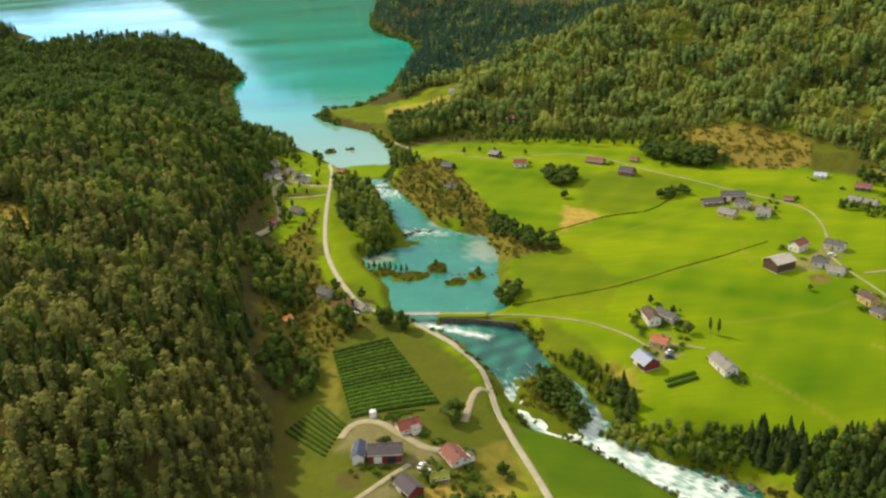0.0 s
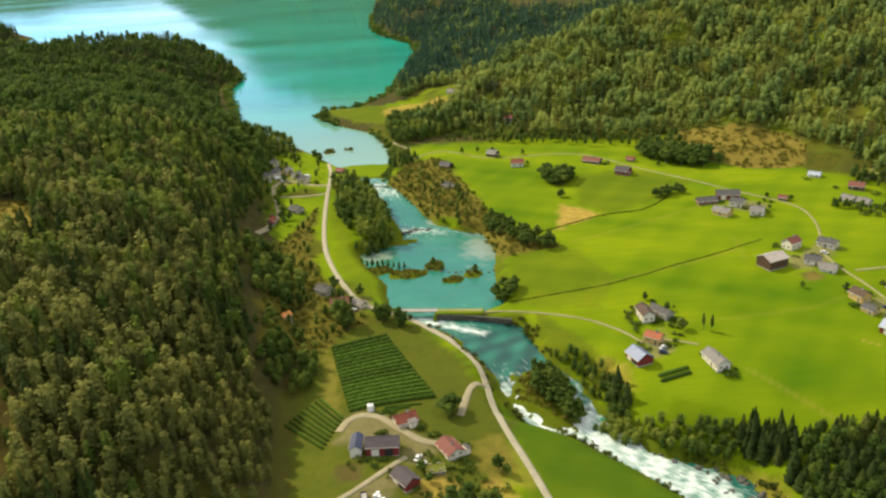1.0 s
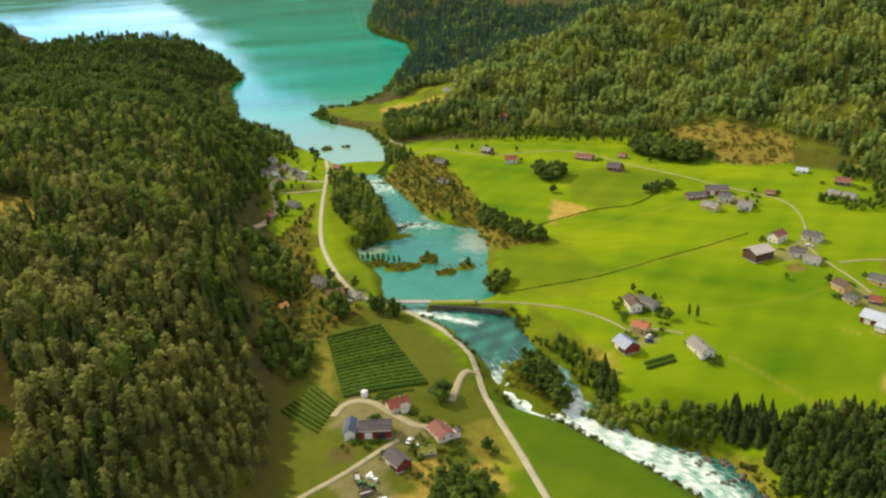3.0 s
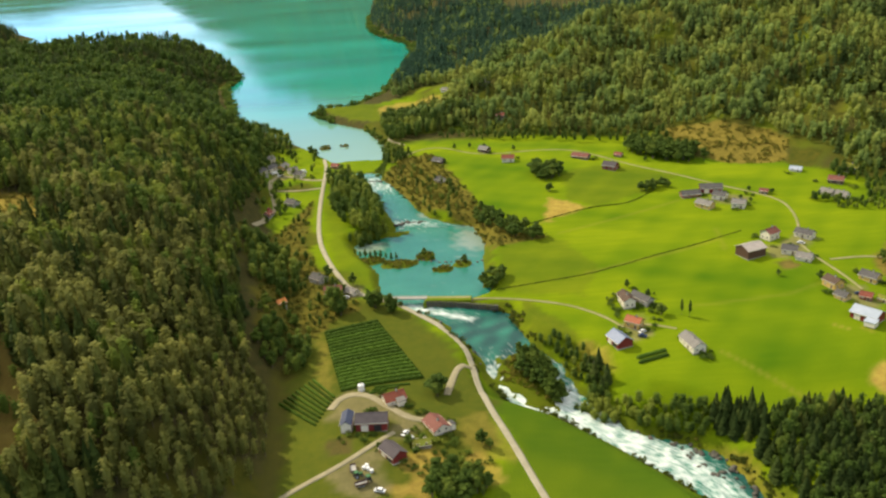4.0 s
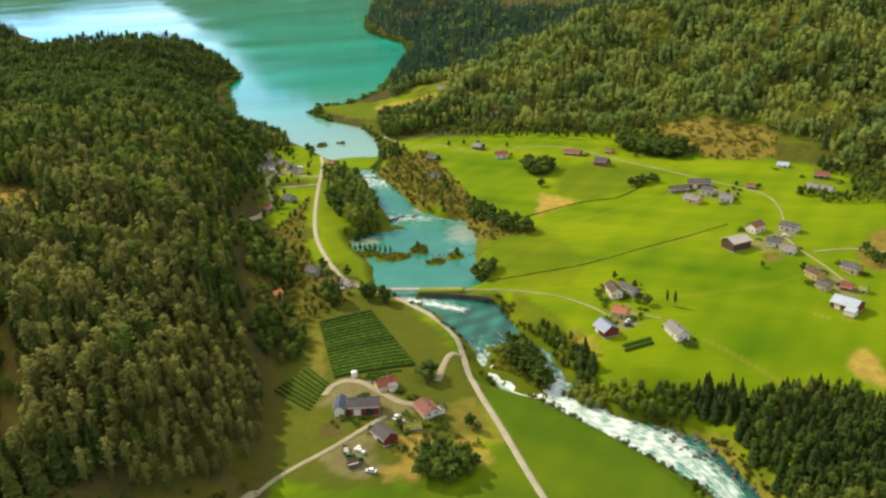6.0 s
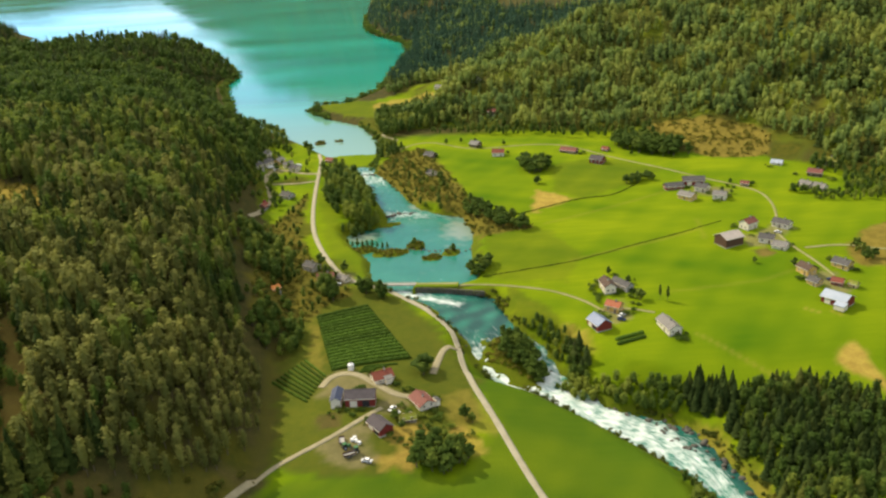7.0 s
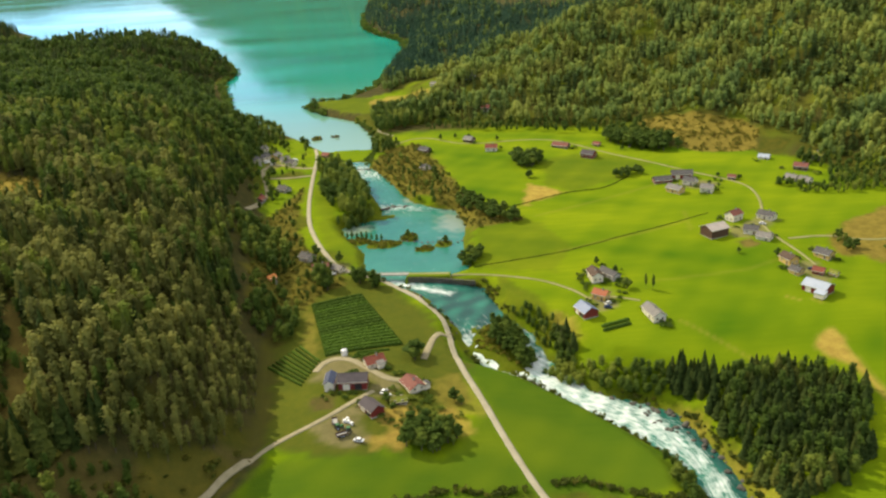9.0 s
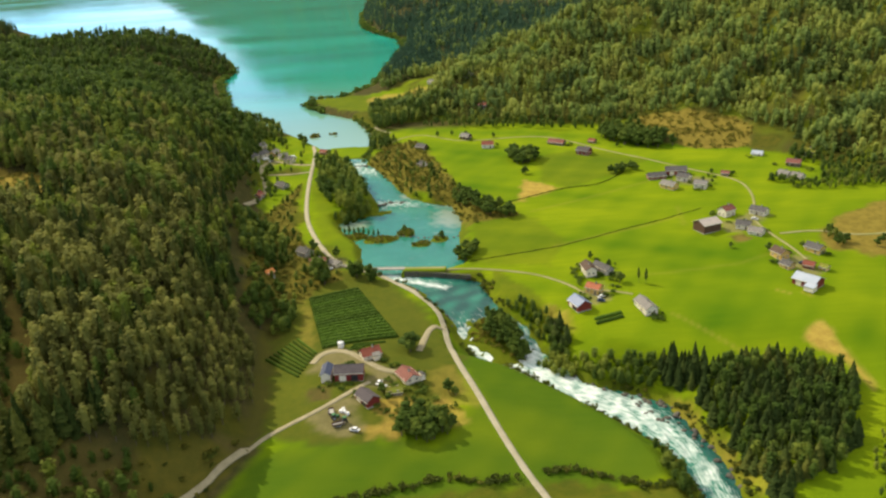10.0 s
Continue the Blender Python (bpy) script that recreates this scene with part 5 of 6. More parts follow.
x, y = scatter(rr, HILL_CLEARING, 4.0)
thicket("slope_scrub", x, y, 0.6, 2.0, "rusty brown bracken in the hill clearing", 0.95)
x, y = scatter(rr, BARE_SLOPE, 6.5)
thicket("slope_scrub", x, y, 0.8, 3.5, "brown and green scrub on the bare slope", 0.7)
for i, (x0, y0, a, b) in enumerate(((-4, 459, 6, 7), (6, 436, 6, 4), (18, 443, 5, 5), (-20, 449, 12, 6), (-37, 457, 9, 6), (-92, 717, 5, 5), (-75, 722, 4, 3))):
    x, y = scatter(rr, round_ring(x0, y0, a, b), 2.4)
    thicket("islet_bushes", x, y, 0.9, 2.4, "yellow-green bushes on an islet", 0.8)
for side_ in (LAKE_WEST[6:12], LAKE_EAST[3:9], LAKE_EAST[10:14], [(-76, 889), (-50, 950), (-34, 1090), (-16, 1255), (-22, 1368)]):
    thicket("shore_bushes", *strip(side_, 3.0, 2.4, 31), 3, 8, "leafy trees along the lake shore", 0.35, BROADLEAF)


def fruit_hedge(a, b, tall, wide, label, group):
    """One trained row of fruit bushes: a clipped, lumpy hedge body."""
    rr = np.random.RandomState(int(abs(a[0] * 31 + a[1] * 17)) % 9999)
    L = math.hypot(b[0] - a[0], b[1] - a[1])
    n_ = max(8, int(L / 0.7))
    ux, uy = -(b[1] - a[1]) / L, (b[0] - a[0]) / L
    prof = ((-0.5, 0.0), (-0.52, 0.45), (-0.34, 0.85), (0.0, 1.0), (0.34, 0.85), (0.52, 0.45), (0.5, 0.0))
    V, F = [], []
    kk = np.arange(n_ + 1) / n_
    zs = height(a[0] + (b[0] - a[0]) * kk, a[1] + (b[1] - a[1]) * kk)
    for i in range(n_ + 1):
        k = i / n_
        cx, cy = a[0] + (b[0] - a[0]) * k, a[1] + (b[1] - a[1]) * k
        z = zs[i]
        fat = 1.0 if 0 < i < n_ else 0.55
        for o, up in prof:
            j = rr.uniform(0.82, 1.15)
            V.append((cx + ux * o * wide * fat * j + rr.normal(0, 0.05), cy + uy * o * wide * fat * j + rr.normal(0, 0.05), z - 0.15 + up * tall * fat * rr.uniform(0.85, 1.1)))
    m_ = len(prof)
    for i in range(n_):
        for j in range(m_ - 1):
            F.append((i * m_ + j, i * m_ + j + 1, (i + 1) * m_ + j + 1, (i + 1) * m_ + j))
    F += [tuple(range(m_ - 1, -1, -1)), tuple(n_ * m_ + j for j in range(m_))]
    return tagged(new("fruit_hedge", mesh_of("fruit_hedge", V, F, HEDGE)), label, "fruit hedge", group)


def lerp(a, b, k):
    return (a[0] + (b[0] - a[0]) * k, a[1] + (b[1] - a[1]) * k)


for i in range(19):
    k = i / 18
    fruit_hedge(lerp((-56, 362), (-43, 305), k), lerp((-29, 371), (-6, 314), k), 1.7, 2.2, "dense dark green row of fruit bushes in the large plot", "large plot rows")
for i in range(9):
    k = i / 8
    fruit_hedge(lerp((-57, 318), (-70, 301.5), k), lerp((-45, 299.5), (-51, 279.5), k), 1.4, 1.1, "dark green row of fruit bushes in the small plot", "small plot rows")
for i in range(2):
    fruit_hedge((93, 322 - 4 * i), (108, 327 - 4 * i), 1.6, 2.0, "dark green hedge-like row beside the red barn", "barn rows")
for i in range(3):
    fruit_hedge((-30 + i, 300 + i * 2.6), (-22 + i * 5, 303 + i * 2.4), 1.0, 1.2, "short green vegetable row by the cottage", "garden rows")


# ---- houses ----
def prism(bm, x0, x1, half, z0, z1):
    """A gable roof's solid from eave to ridge."""
    v = [bm.verts.new(p) for p in ((x0, -half, z0), (x0, half, z0), (x0, 0, z1), (x1, -half, z0), (x1, half, z0), (x1, 0, z1))]
    for f in ((0, 1, 2), (5, 4, 3), (0, 2, 5, 3), (1, 4, 5, 2), (0, 3, 4, 1)):
        bm.faces.new([v[i] for i in f])


def slab(bm, x0, x1, ya, za, yb, zb, thick):
    """One roof slope between the eave (ya, za) and the ridge (yb, zb)."""
    q = [(ya, za), (yb, zb), (yb, zb + thick), (ya, za + thick)]
    v = [bm.verts.new((x, y, z)) for x in (x0, x1) for y, z in q]
    for f in ((0, 1, 2, 3), (7, 6, 5, 4), (0, 4, 5, 1), (1, 5, 6, 2), (2, 6, 7, 3), (3, 7, 4, 0)):
        bm.faces.new([v[i] for i in f])


def house(name, x, y, yaw, L, W, ridge, wall, roof, label, category="house", windows=True, chimney=True, trim=WHITE, door=True, pitch=0.62, porch=None, base=True, big_door=False):
    """A gabled timber house: ridge along its length, L by W, ridge metres high."""
    L, W, ridge = L * 0.84, W * 0.80, ridge * 0.80
    top = tagged(new(name), label, category)
    corners = [at(x + a * math.cos(radians(yaw)) * L / 2 - b * math.sin(radians(yaw)) * W / 2, y + a * math.sin(radians(yaw)) * L / 2 + b * math.cos(radians(yaw)) * W / 2) for a in (-1, 1) for b in (-1, 1)]
    z0 = sum(corners) / 4
    low = min(corners) - z0 - 0.3
    top.matrix_world = pose(x, y, z0, 0, 0, yaw)
    rise = min(W / 2 * pitch, ridge * 0.5)
    hw = ridge - rise
    bm = bmesh.new()
    box(bm, -L / 2, L / 2, -W / 2, W / 2, 0.0, hw)
    prism(bm, -L / 2, L / 2, W / 2, hw, ridge)
    part("wall", bm, wall, top)
    if base:
        part("foundation", boxed((-L / 2 - 0.08, L / 2 + 0.08, -W / 2 - 0.08, W / 2 + 0.08, low, 0.12)), CONCRETE, top)
    over, th = 0.5, 0.22
    s = rise / (W / 2)
    for sg in (-1, 1):
        bm = bmesh.new()
        slab(bm, -L / 2 - over, L / 2 + over, sg * (W / 2 + over), hw - over * s + 0.05, 0, ridge + 0.05, th)
        if sg > 0:
            bmesh.ops.reverse_faces(bm, faces=bm.faces)
        part("roof", bm, roof, top)
        part("fascia", boxed((-L / 2 - over, L / 2 + over, sg * (W / 2 + over) - 0.06, sg * (W / 2 + over) + 0.06, hw - over * s - 0.1, hw - over * s + 0.2)), trim, top)
    part("ridge_cap", boxed((-L / 2 - over, L / 2 + over, -0.18, 0.18, ridge + 0.1, ridge + 0.34)), roof, top)
    if chimney:
        ch = part("chimney", boxed((L * 0.15 - 0.35, L * 0.15 + 0.35, -0.5, 0.2, ridge - 0.6, ridge + 1.1)), CONCRETE, top)
        part("chimney_cap", boxed((L * 0.15 - 0.42, L * 0.15 + 0.42, -0.57, 0.27, ridge + 1.1, ridge + 1.22)), SLATE, ch)
    if windows:
        rows = [1.0] if hw < 4.4 else [1.0, 3.5]
        for z in rows:
            n_ = max(2, int(L / 3.2))
            for i in range(n_):
                wx = -L / 2 + L * (i + 0.5) / n_
                for sg in (-1, 1):
                    if door and sg < 0 and z == 1.0 and i == n_ // 2:
                        continue
                    window(top, wx, sg * W / 2, z, 0, sg, trim)
            for sg in (-1, 1):
                for wy in (-W * 0.22, W * 0.22):
                    window(top, sg * L / 2, wy, z, 1, sg, trim)
    if door:
        n_ = max(2, int(L / 3.2))
        wx = -L / 2 + L * (n_ // 2 + 0.5) / n_
        d = part("door", boxed((wx - 0.5, wx + 0.5, -W / 2 - 0.10, -W / 2 - 0.02, 0.1, 2.2)), BROWN, top)
        part("door_frame", boxed((wx - 0.62, wx - 0.5, -W / 2 - 0.12, -W / 2, 0.1, 2.3), (wx + 0.5, wx + 0.62, -W / 2 - 0.12, -W / 2, 0.1, 2.3), (wx - 0.62, wx + 0.62, -W / 2 - 0.12, -W / 2, 2.2, 2.32)), trim, d)
    if big_door:
        for wx in (-L * 0.22, L * 0.2):
            part("barn_door", boxed((wx - 1.5, wx + 1.5, -W / 2 - 0.12, -W / 2 - 0.02, 0.1, 3.0)), DARK if wx > 0 else WHITE, top, "wide barn door")
    if porch:
        px_, side, pl, pw, ph, pwall, proof = porch
        bm = boxed((px_ - pl / 2, px_ + pl / 2, min(side * W / 2, side * (W / 2 + pw)), max(side * W / 2, side * (W / 2 + pw)), 0, ph))
        ann = part("annex", bm, pwall, top)
        bm = bmesh.new()
        slab(bm, px_ - pl / 2 - 0.3, px_ + pl / 2 + 0.3, side * (W / 2 + pw + 0.3), ph - 0.1, side * W / 2, ph + 0.7, 0.18)
        if side > 0:
            bmesh.ops.reverse_faces(bm, faces=bm.faces)
        part("annex_roof", bm, proof, ann)
    return top


def window(top, x, y, z, end, sg, trim):
    """A window in a long wall (end 0) or a gable (end 1): frame, pane and sill."""
    def b(u0, u1, d0, d1, z0, z1):
        d0, d1 = min(sg * d0, sg * d1), max(sg * d0, sg * d1)
        return (x + u0, x + u1, y + d0, y + d1, z0, z1) if not end else (x + d0, x + d1, y + u0, y + u1, z0, z1)
    fr = part("window", boxed(b(-0.62, -0.48, 0, 0.1, z, z + 1.35), b(0.48, 0.62, 0, 0.1, z, z + 1.35), b(-0.48, 0.48, 0, 0.1, z, z + 0.14), b(-0.48, 0.48, 0, 0.1, z + 1.21, z + 1.35), b(-0.04, 0.04, 0, 0.09, z + 0.14, z + 1.21)), trim, top)
    part("pane", boxed(b(-0.48, 0.48, 0.01, 0.04, z + 0.14, z + 1.21)), GLASS, fr)


# the near farm
house("barn", -27, 274.5, -2, 15, 9, 8.0, RED, ROOF_MAUVE, "long red timber barn with a grey-mauve roof in the farmyard", "barn", windows=False, chimney=False, door=False, big_door=True)
house("barn_wing", -37.3, 275.5, 88, 11, 5.2, 6.6, WHITE, NAVY, "barn wing with a dark blue metal roof and white wall", "barn", windows=False, chimney=False, door=False)
house("cottage", -18.8, 293.5, 24, 10.5, 8.5, 5.6, WHITE, TILE_RED, "white timber cottage with a red tiled roof", porch=(1.5, -1, 3.4, 2.2, 2.6, WHITE, ROOF_GREY))
house("cottage", -0.8, 274.5, -62, 12, 9.5, 5.2, WHITE, TILE_PALE, "white cottage with a weathered salmon-red tiled roof", porch=(4, 1, 3, 2, 2.6, WHITE, SLATE))
house("farm_shed", -18, 255, -55, 11.5, 8, 6.0, RED, ROOF_MAUVE, "red farm shed with a grey-mauve roof", "shed", windows=False, chimney=False, door=False, big_door=True)
house("turf_hut", -7, 262, 8, 8, 5, 3.4, BROWN, TURF, "low brown hut with a grassy turf roof", "hut", chimney=False)
# the farm on the meadow
house("farmhouse", 99.6, 373, -84, 13, 7.5, 7.2, WHITE, ROOF_BROWN, "white farmhouse with a dark brown roof among shrubs")
house("outbuilding", 108, 374, -60, 14, 6.5, 5.5, GREY, SLATE, "long grey outbuilding with a dark slate roof", chimney=False)
house("farmhouse", 98.5, 350.5, -40, 9, 7, 6.5, YELLOW, TILE_ORANGE, "yellow house with an orange-red tiled roof")
house("barn", 88, 336, -70, 12, 10, 7.0, RED, ROOF_BLUE, "red barn with a pale blue metal roof", "barn", windows=False, chimney=False, door=False, big_door=True)
house("farmhouse", 120.7, 328.5, -78, 16, 8, 6.5, WHITE, ROOF_GREY, "long white house with a pale grey roof alone on the meadow")
# the hamlet in the middle of the slope
house("barn", 191.4, 524, -10, 17, 9, 7.0, RED, SLATE, "red barn with a dark roof beside the village road", "barn", windows=False, chimney=False, door=False, big_door=True)
house("outbuilding", 176, 519, 4, 15, 8, 5.0, RED, SLATE, "long low red outbuilding with a dark roof", "shed", chimney=False)
house("farmhouse", 179.5, 498, -52, 13, 8, 6.0, YELLOW, ROOF_GREY, "cream farmhouse with a pale weathered roof")
house("farmhouse", 193, 510, -38, 9.5, 8, 6.5, WHITE, SLATE, "white farmhouse with a dark grey roof")
house("cottage", 200, 493.5, -30, 9.5, 8, 6.5, WHITE, ROOF_GREY, "white cottage with a pale grey roof and garden shrubs")
house("hut", 224, 514, -30, 6, 5, 4.0, BROWN, TILE_PALE, "small brown hut with a reddish roof by the road", "hut", chimney=False)
house("barn", 181, 420, 22, 15, 13, 9.0, BROWN, PALE_ROOF, "large dark brown barn with a pale weathered roof", "barn", windows=False, chimney=False, door=False, pitch=0.42)
house("farmhouse", 200, 441, 30, 10, 8.5, 8.0, WHITE, TILE_PALE, "tall white farmhouse with a brownish tiled roof")
house("cottage", 203, 419, -30, 9.5, 8, 6.0, WHITE, SLATE, "white house with a dark slate roof beside the big barn")
house("garage", 207.5, 409.5, -40, 9.5, 8, 5.0, WHITE, ROOF_GREY, "pale house with a light grey roof beside the lane", chimney=False)
house("cottage", 220.5, 440, -48, 12, 8, 6.0, WHITE, SLATE, "white house with a grey roof beside the road bend")
house("barn", 210, 342.5, -52, 15, 12, 7.0, RED, ROOF_WHITE, "red barn with a bright white metal roof", "barn", windows=False, chimney=False, door=False, big_door=True, pitch=0.45, porch=(5, -1, 5, 4, 2.6, WHITE, ROOF_WHITE))
house("farmhouse", 208.5, 376.5, -70, 10, 8, 7.0, YELLOW, ROOF_BROWN, "yellow house with a dark brown roof beside the lane")
house("cottage", 207.5, 363.5, -62, 7.5, 6.5, 4.8, YELLOW, SLATE, "small yellow cottage with a dark roof")
house("hut", 219, 362, -40, 6.5, 6, 4.6, RED, TILE_RED, "small red hut with a red roof in the yard", "hut", chimney=False)
house("farmhouse", 231, 382.5, -56, 11, 8, 6.0, YELLOW, SLATE, "yellow house with a dark slate roof above the lane")
house("hut", 226, 359, -50, 5, 4.5, 3.8, YELLOW, TURF, "small yellow hut behind the white-roofed barn", "hut", chimney=False)
# the upper hamlet below the hillside
house("cabin", 262, 554, -35, 9, 7, 4.0, WHITE, ROOF_WHITE, "low white cabin with a bright white roof", "cabin", chimney=False)
house("cabin", 296, 545, -38, 13, 8, 6.0, GREY, TURF, "grey cabin with a green turf roof under the trees", "cabin")
house("cottage", 262, 503.5, -55, 9.5, 8, 5.0, WHITE, ROOF_GREY, "white cottage with a pale roof in a leafy garden")
house("cottage", 268.5, 497, -55, 9.5, 8, 5.0, WHITE, ROOF_GREY, "white cottage with a light grey roof in a leafy garden")
house("farmhouse", 277, 524, -35, 11, 8, 6.0, BROWN, TILE_PALE, "brown timber house with a faded tiled roof")
house("farmhouse", 63, 624, -8, 11, 8.5, 6.5, WHITE, TILE_RED, "white house with a red tiled roof above the meadow")
house("cabin", 8.3, 630, -40, 11, 8, 5.0, BROWN, SLATE, "dark cabin with a slate roof near the river bank", "cabin")
house("cabin", 8.2, 583.5, -40, 8, 6.5, 4.5, WHITE, SLATE, "small white cabin with a dark roof by the meadow", "cabin")
house("farmhouse", 46.5, 654, -40, 10, 8, 6.0, BROWN, ROOF_GREY, "brown farmhouse with a grey roof by the upper road")
house("outbuilding", 119.5, 618, -35, 16, 8, 5.0, BROWN, TILE_PALE, "long low brown house with a reddish roof by the upper road")
house("farmhouse", 136.5, 588, -36, 12, 9, 7.0, RED, ROOF_MAUVE, "red and white farmhouse with a mauve-grey roof above the meadow")
house("hut", 149, 618, -40, 6.5, 5.5, 4.0, RED, TILE_RED, "small red hut with a red roof by the trees", "hut", chimney=False)
house("cabin", 58.5, 808, -50, 11, 8, 6.0, GREY, ROOF_GREY, "grey cabin half hidden in the hillside wood", "cabin")
house("cabin", 67.5, 734, -30, 8.5, 7, 5.5, BROWN, TILE_RED, "brown cabin with a red roof in the hillside wood", "cabin")
house("cabin", 21, 878, -40, 9, 7, 5.0, WHITE, ROOF_GREY, "small white cabin above the lake field", "cabin")
house("cabin", 48, 860, -40, 8, 6.5, 5.0, BROWN, ROOF_GREY, "brown cabin with a pale roof in a hillside clearing", "cabin")
# the cottages under the west hill
house("cottage", -126, 634, 60, 12, 8, 6.0, WHITE, SLATE, "white cottage with a dark roof under the wooded hill")
house("cottage", -117, 640, 70, 11, 8, 6.0, YELLOW, ROOF_GREY, "cream cottage with a grey roof under the wooded hill")
house("cottage", -101, 617, -32, 9, 8, 6.0, WHITE, SLATE, "white cottage with a slate roof near the lake")
house("cottage", -131, 655, 50, 11, 8, 6.0, WHITE, ROOF_GREY, "white cottage with a light grey roof below the shore lawn")
house("cottage", -129, 612, 65, 10, 7, 5.0, WHITE, SLATE, "white cottage with a dark slate roof beside the gravel lane")
house("cottage", -108, 629, 20, 9, 7, 5.5, WHITE, ROOF_GREY, "small white cottage with a pale roof among garden trees")
house("cottage", -98, 554, -40, 11, 8, 5.5, GREY, SLATE, "grey cottage with a dark roof beside the lane")
house("boathouse", -112, 534, 75, 8, 6, 4.0, RED, TILE_RED, "small red shed beside the gravel lane", "shed", chimney=False)
house("boathouse", -74, 634, -32, 8, 6, 4.5, RED, TILE_RED, "red boathouse with a red roof at the lake's outlet", "boathouse", chimney=False)
house("farmhouse", -55, 404, 6, 11, 9, 7.0, WHITE, TILE_PALE, "white house with a brown-red roof at the road bend")
house("garage", -45, 405, -45, 9, 6, 4.0, WHITE, ROOF_GREY, "white garage with a pale roof beside the road", "garage", chimney=False)
house("cottage", -65, 422.5, -40, 10, 8, 6.0, GREY, SLATE, "grey cottage with a dark roof beside the road")
house("hut", -80.5, 385, 40, 5.5, 4.5, 4.0, ORANGE, ORANGE, "small orange hut on the slope", "hut", chimney=False)


# ---- rocks, vehicles and farmyard things ----
def rock_mesh(seed):
    bm = bmesh.new()
    bmesh.ops.create_icosphere(bm, subdivisions=2, radius=1.0)
    rr = random.Random(seed)
    a, b = rr.uniform(0, 9), rr.uniform(0, 9)
    for v in bm.verts:
        k = 1 + 0.22 * noise.noise(v.co * 1.6 + Vector((a, b, seed))) + 0.10 * noise.noise(v.co * 4.1 + Vector((b, a, seed)))
        v.co = Vector((v.co.x * 1.25, v.co.y * 0.9, max(-0.5, v.co.z * 0.72))) * k
    me = bpy.data.meshes.new("boulder")
    bm.to_mesh(me)
    bm.free()
    me.materials.append(ROCK)
    return me


ROCKS = [rock_mesh(s) for s in range(4)]


def boulder(x, y, size, z, label, group):
    ob = tagged(new("boulder", random.choice(ROCKS)), label, "boulder", group)
    ob.matrix_world = Matrix.LocRotScale((x, y, z), Euler((random.uniform(-0.2, 0.2), random.uniform(-0.2, 0.2), random.uniform(0, 6.28))), (size,) * 3)


def water_at(x, y):
    mid_ = (np.array(RIVER_LEFT, float) + np.array(RIVER_RIGHT)) / 2
    _, s_ = away(np.array([x]), np.array([y]), mid_)
    return float(np.interp(s_[0], np.arange(len(RIVER_Z)), RIVER_Z))


for i in range(16):
    k = i / 15
    x, y = -24 + 30 * k + random.uniform(-1, 1), 512 - 3 * k + random.uniform(-2, 2) + 6 * math.sin(k * 3)
    boulder(x, y, random.uniform(0.8, 1.8), water_at(x, y) - 0.1, "grey boulder in the low rock ledge across the river", "ledge boulders")
for i in range(14):
    k = i / 13
    x, y = -8 + 38 * k + random.uniform(-1.5, 1.5), 452 - 8 * k + random.uniform(-3, 3)
    boulder(x, y, random.uniform(0.6, 1.3), 26.0, "dark boulder in the boulder line across the pond", "pond boulders")
for side_, n_ in ((RIVER_RIGHT[16:26], 60), (RIVER_LEFT[14:26], 30)):
    c = along(side_, 1.0)
    for i in range(n_):
        x, y = c[random.randrange(len(c))]
        x, y = x + random.uniform(-3.6, 1.0) * (1 if n_ > 40 else 0.6), y + random.uniform(-2.6, 1.6)
        boulder(x, y, random.uniform(0.5, 1.5), water_at(x, y) + 0.1, "wet grey boulder at the edge of the rapids", "rapids boulders")
for i in range(26):
    k = random.random()
    x, y = 103 + 24 * k + random.uniform(-3, 3), 275 - 36 * k + random.uniform(-4, 3)
    boulder(x, y, random.uniform(0.5, 1.2), water_at(x, y) - 0.1, "dark wet boulder among the rapids", "rapids boulders")
for i in range(10):
    k = i / 9
    x, y = -49 + 12 * k, 604 + random.uniform(-1.5, 1.5)
    boulder(x, y, random.uniform(0.6, 1.1), 33.4, "grey boulder on the crest of the outlet weir", "weir boulders")


def wheel_set(top, xs, ys, rad):
    for x in xs:
        for y in ys:
            bm = bmesh.new()
            bmesh.ops.create_cone(bm, cap_ends=True, segments=14, radius1=rad, radius2=rad, depth=0.24, matrix=Matrix.Translation((x, y, rad)) @ Matrix.Rotation(radians(90), 4, "X"))
            w = part("wheel", bm, DARK, top)
            bm = bmesh.new()
            bmesh.ops.create_cone(bm, cap_ends=True, segments=10, radius1=rad * 0.55, radius2=rad * 0.55, depth=0.27, matrix=Matrix.Translation((x, y, rad)) @ Matrix.Rotation(radians(90), 4, "X"))
            part("rim", bm, ROOF_WHITE, w)


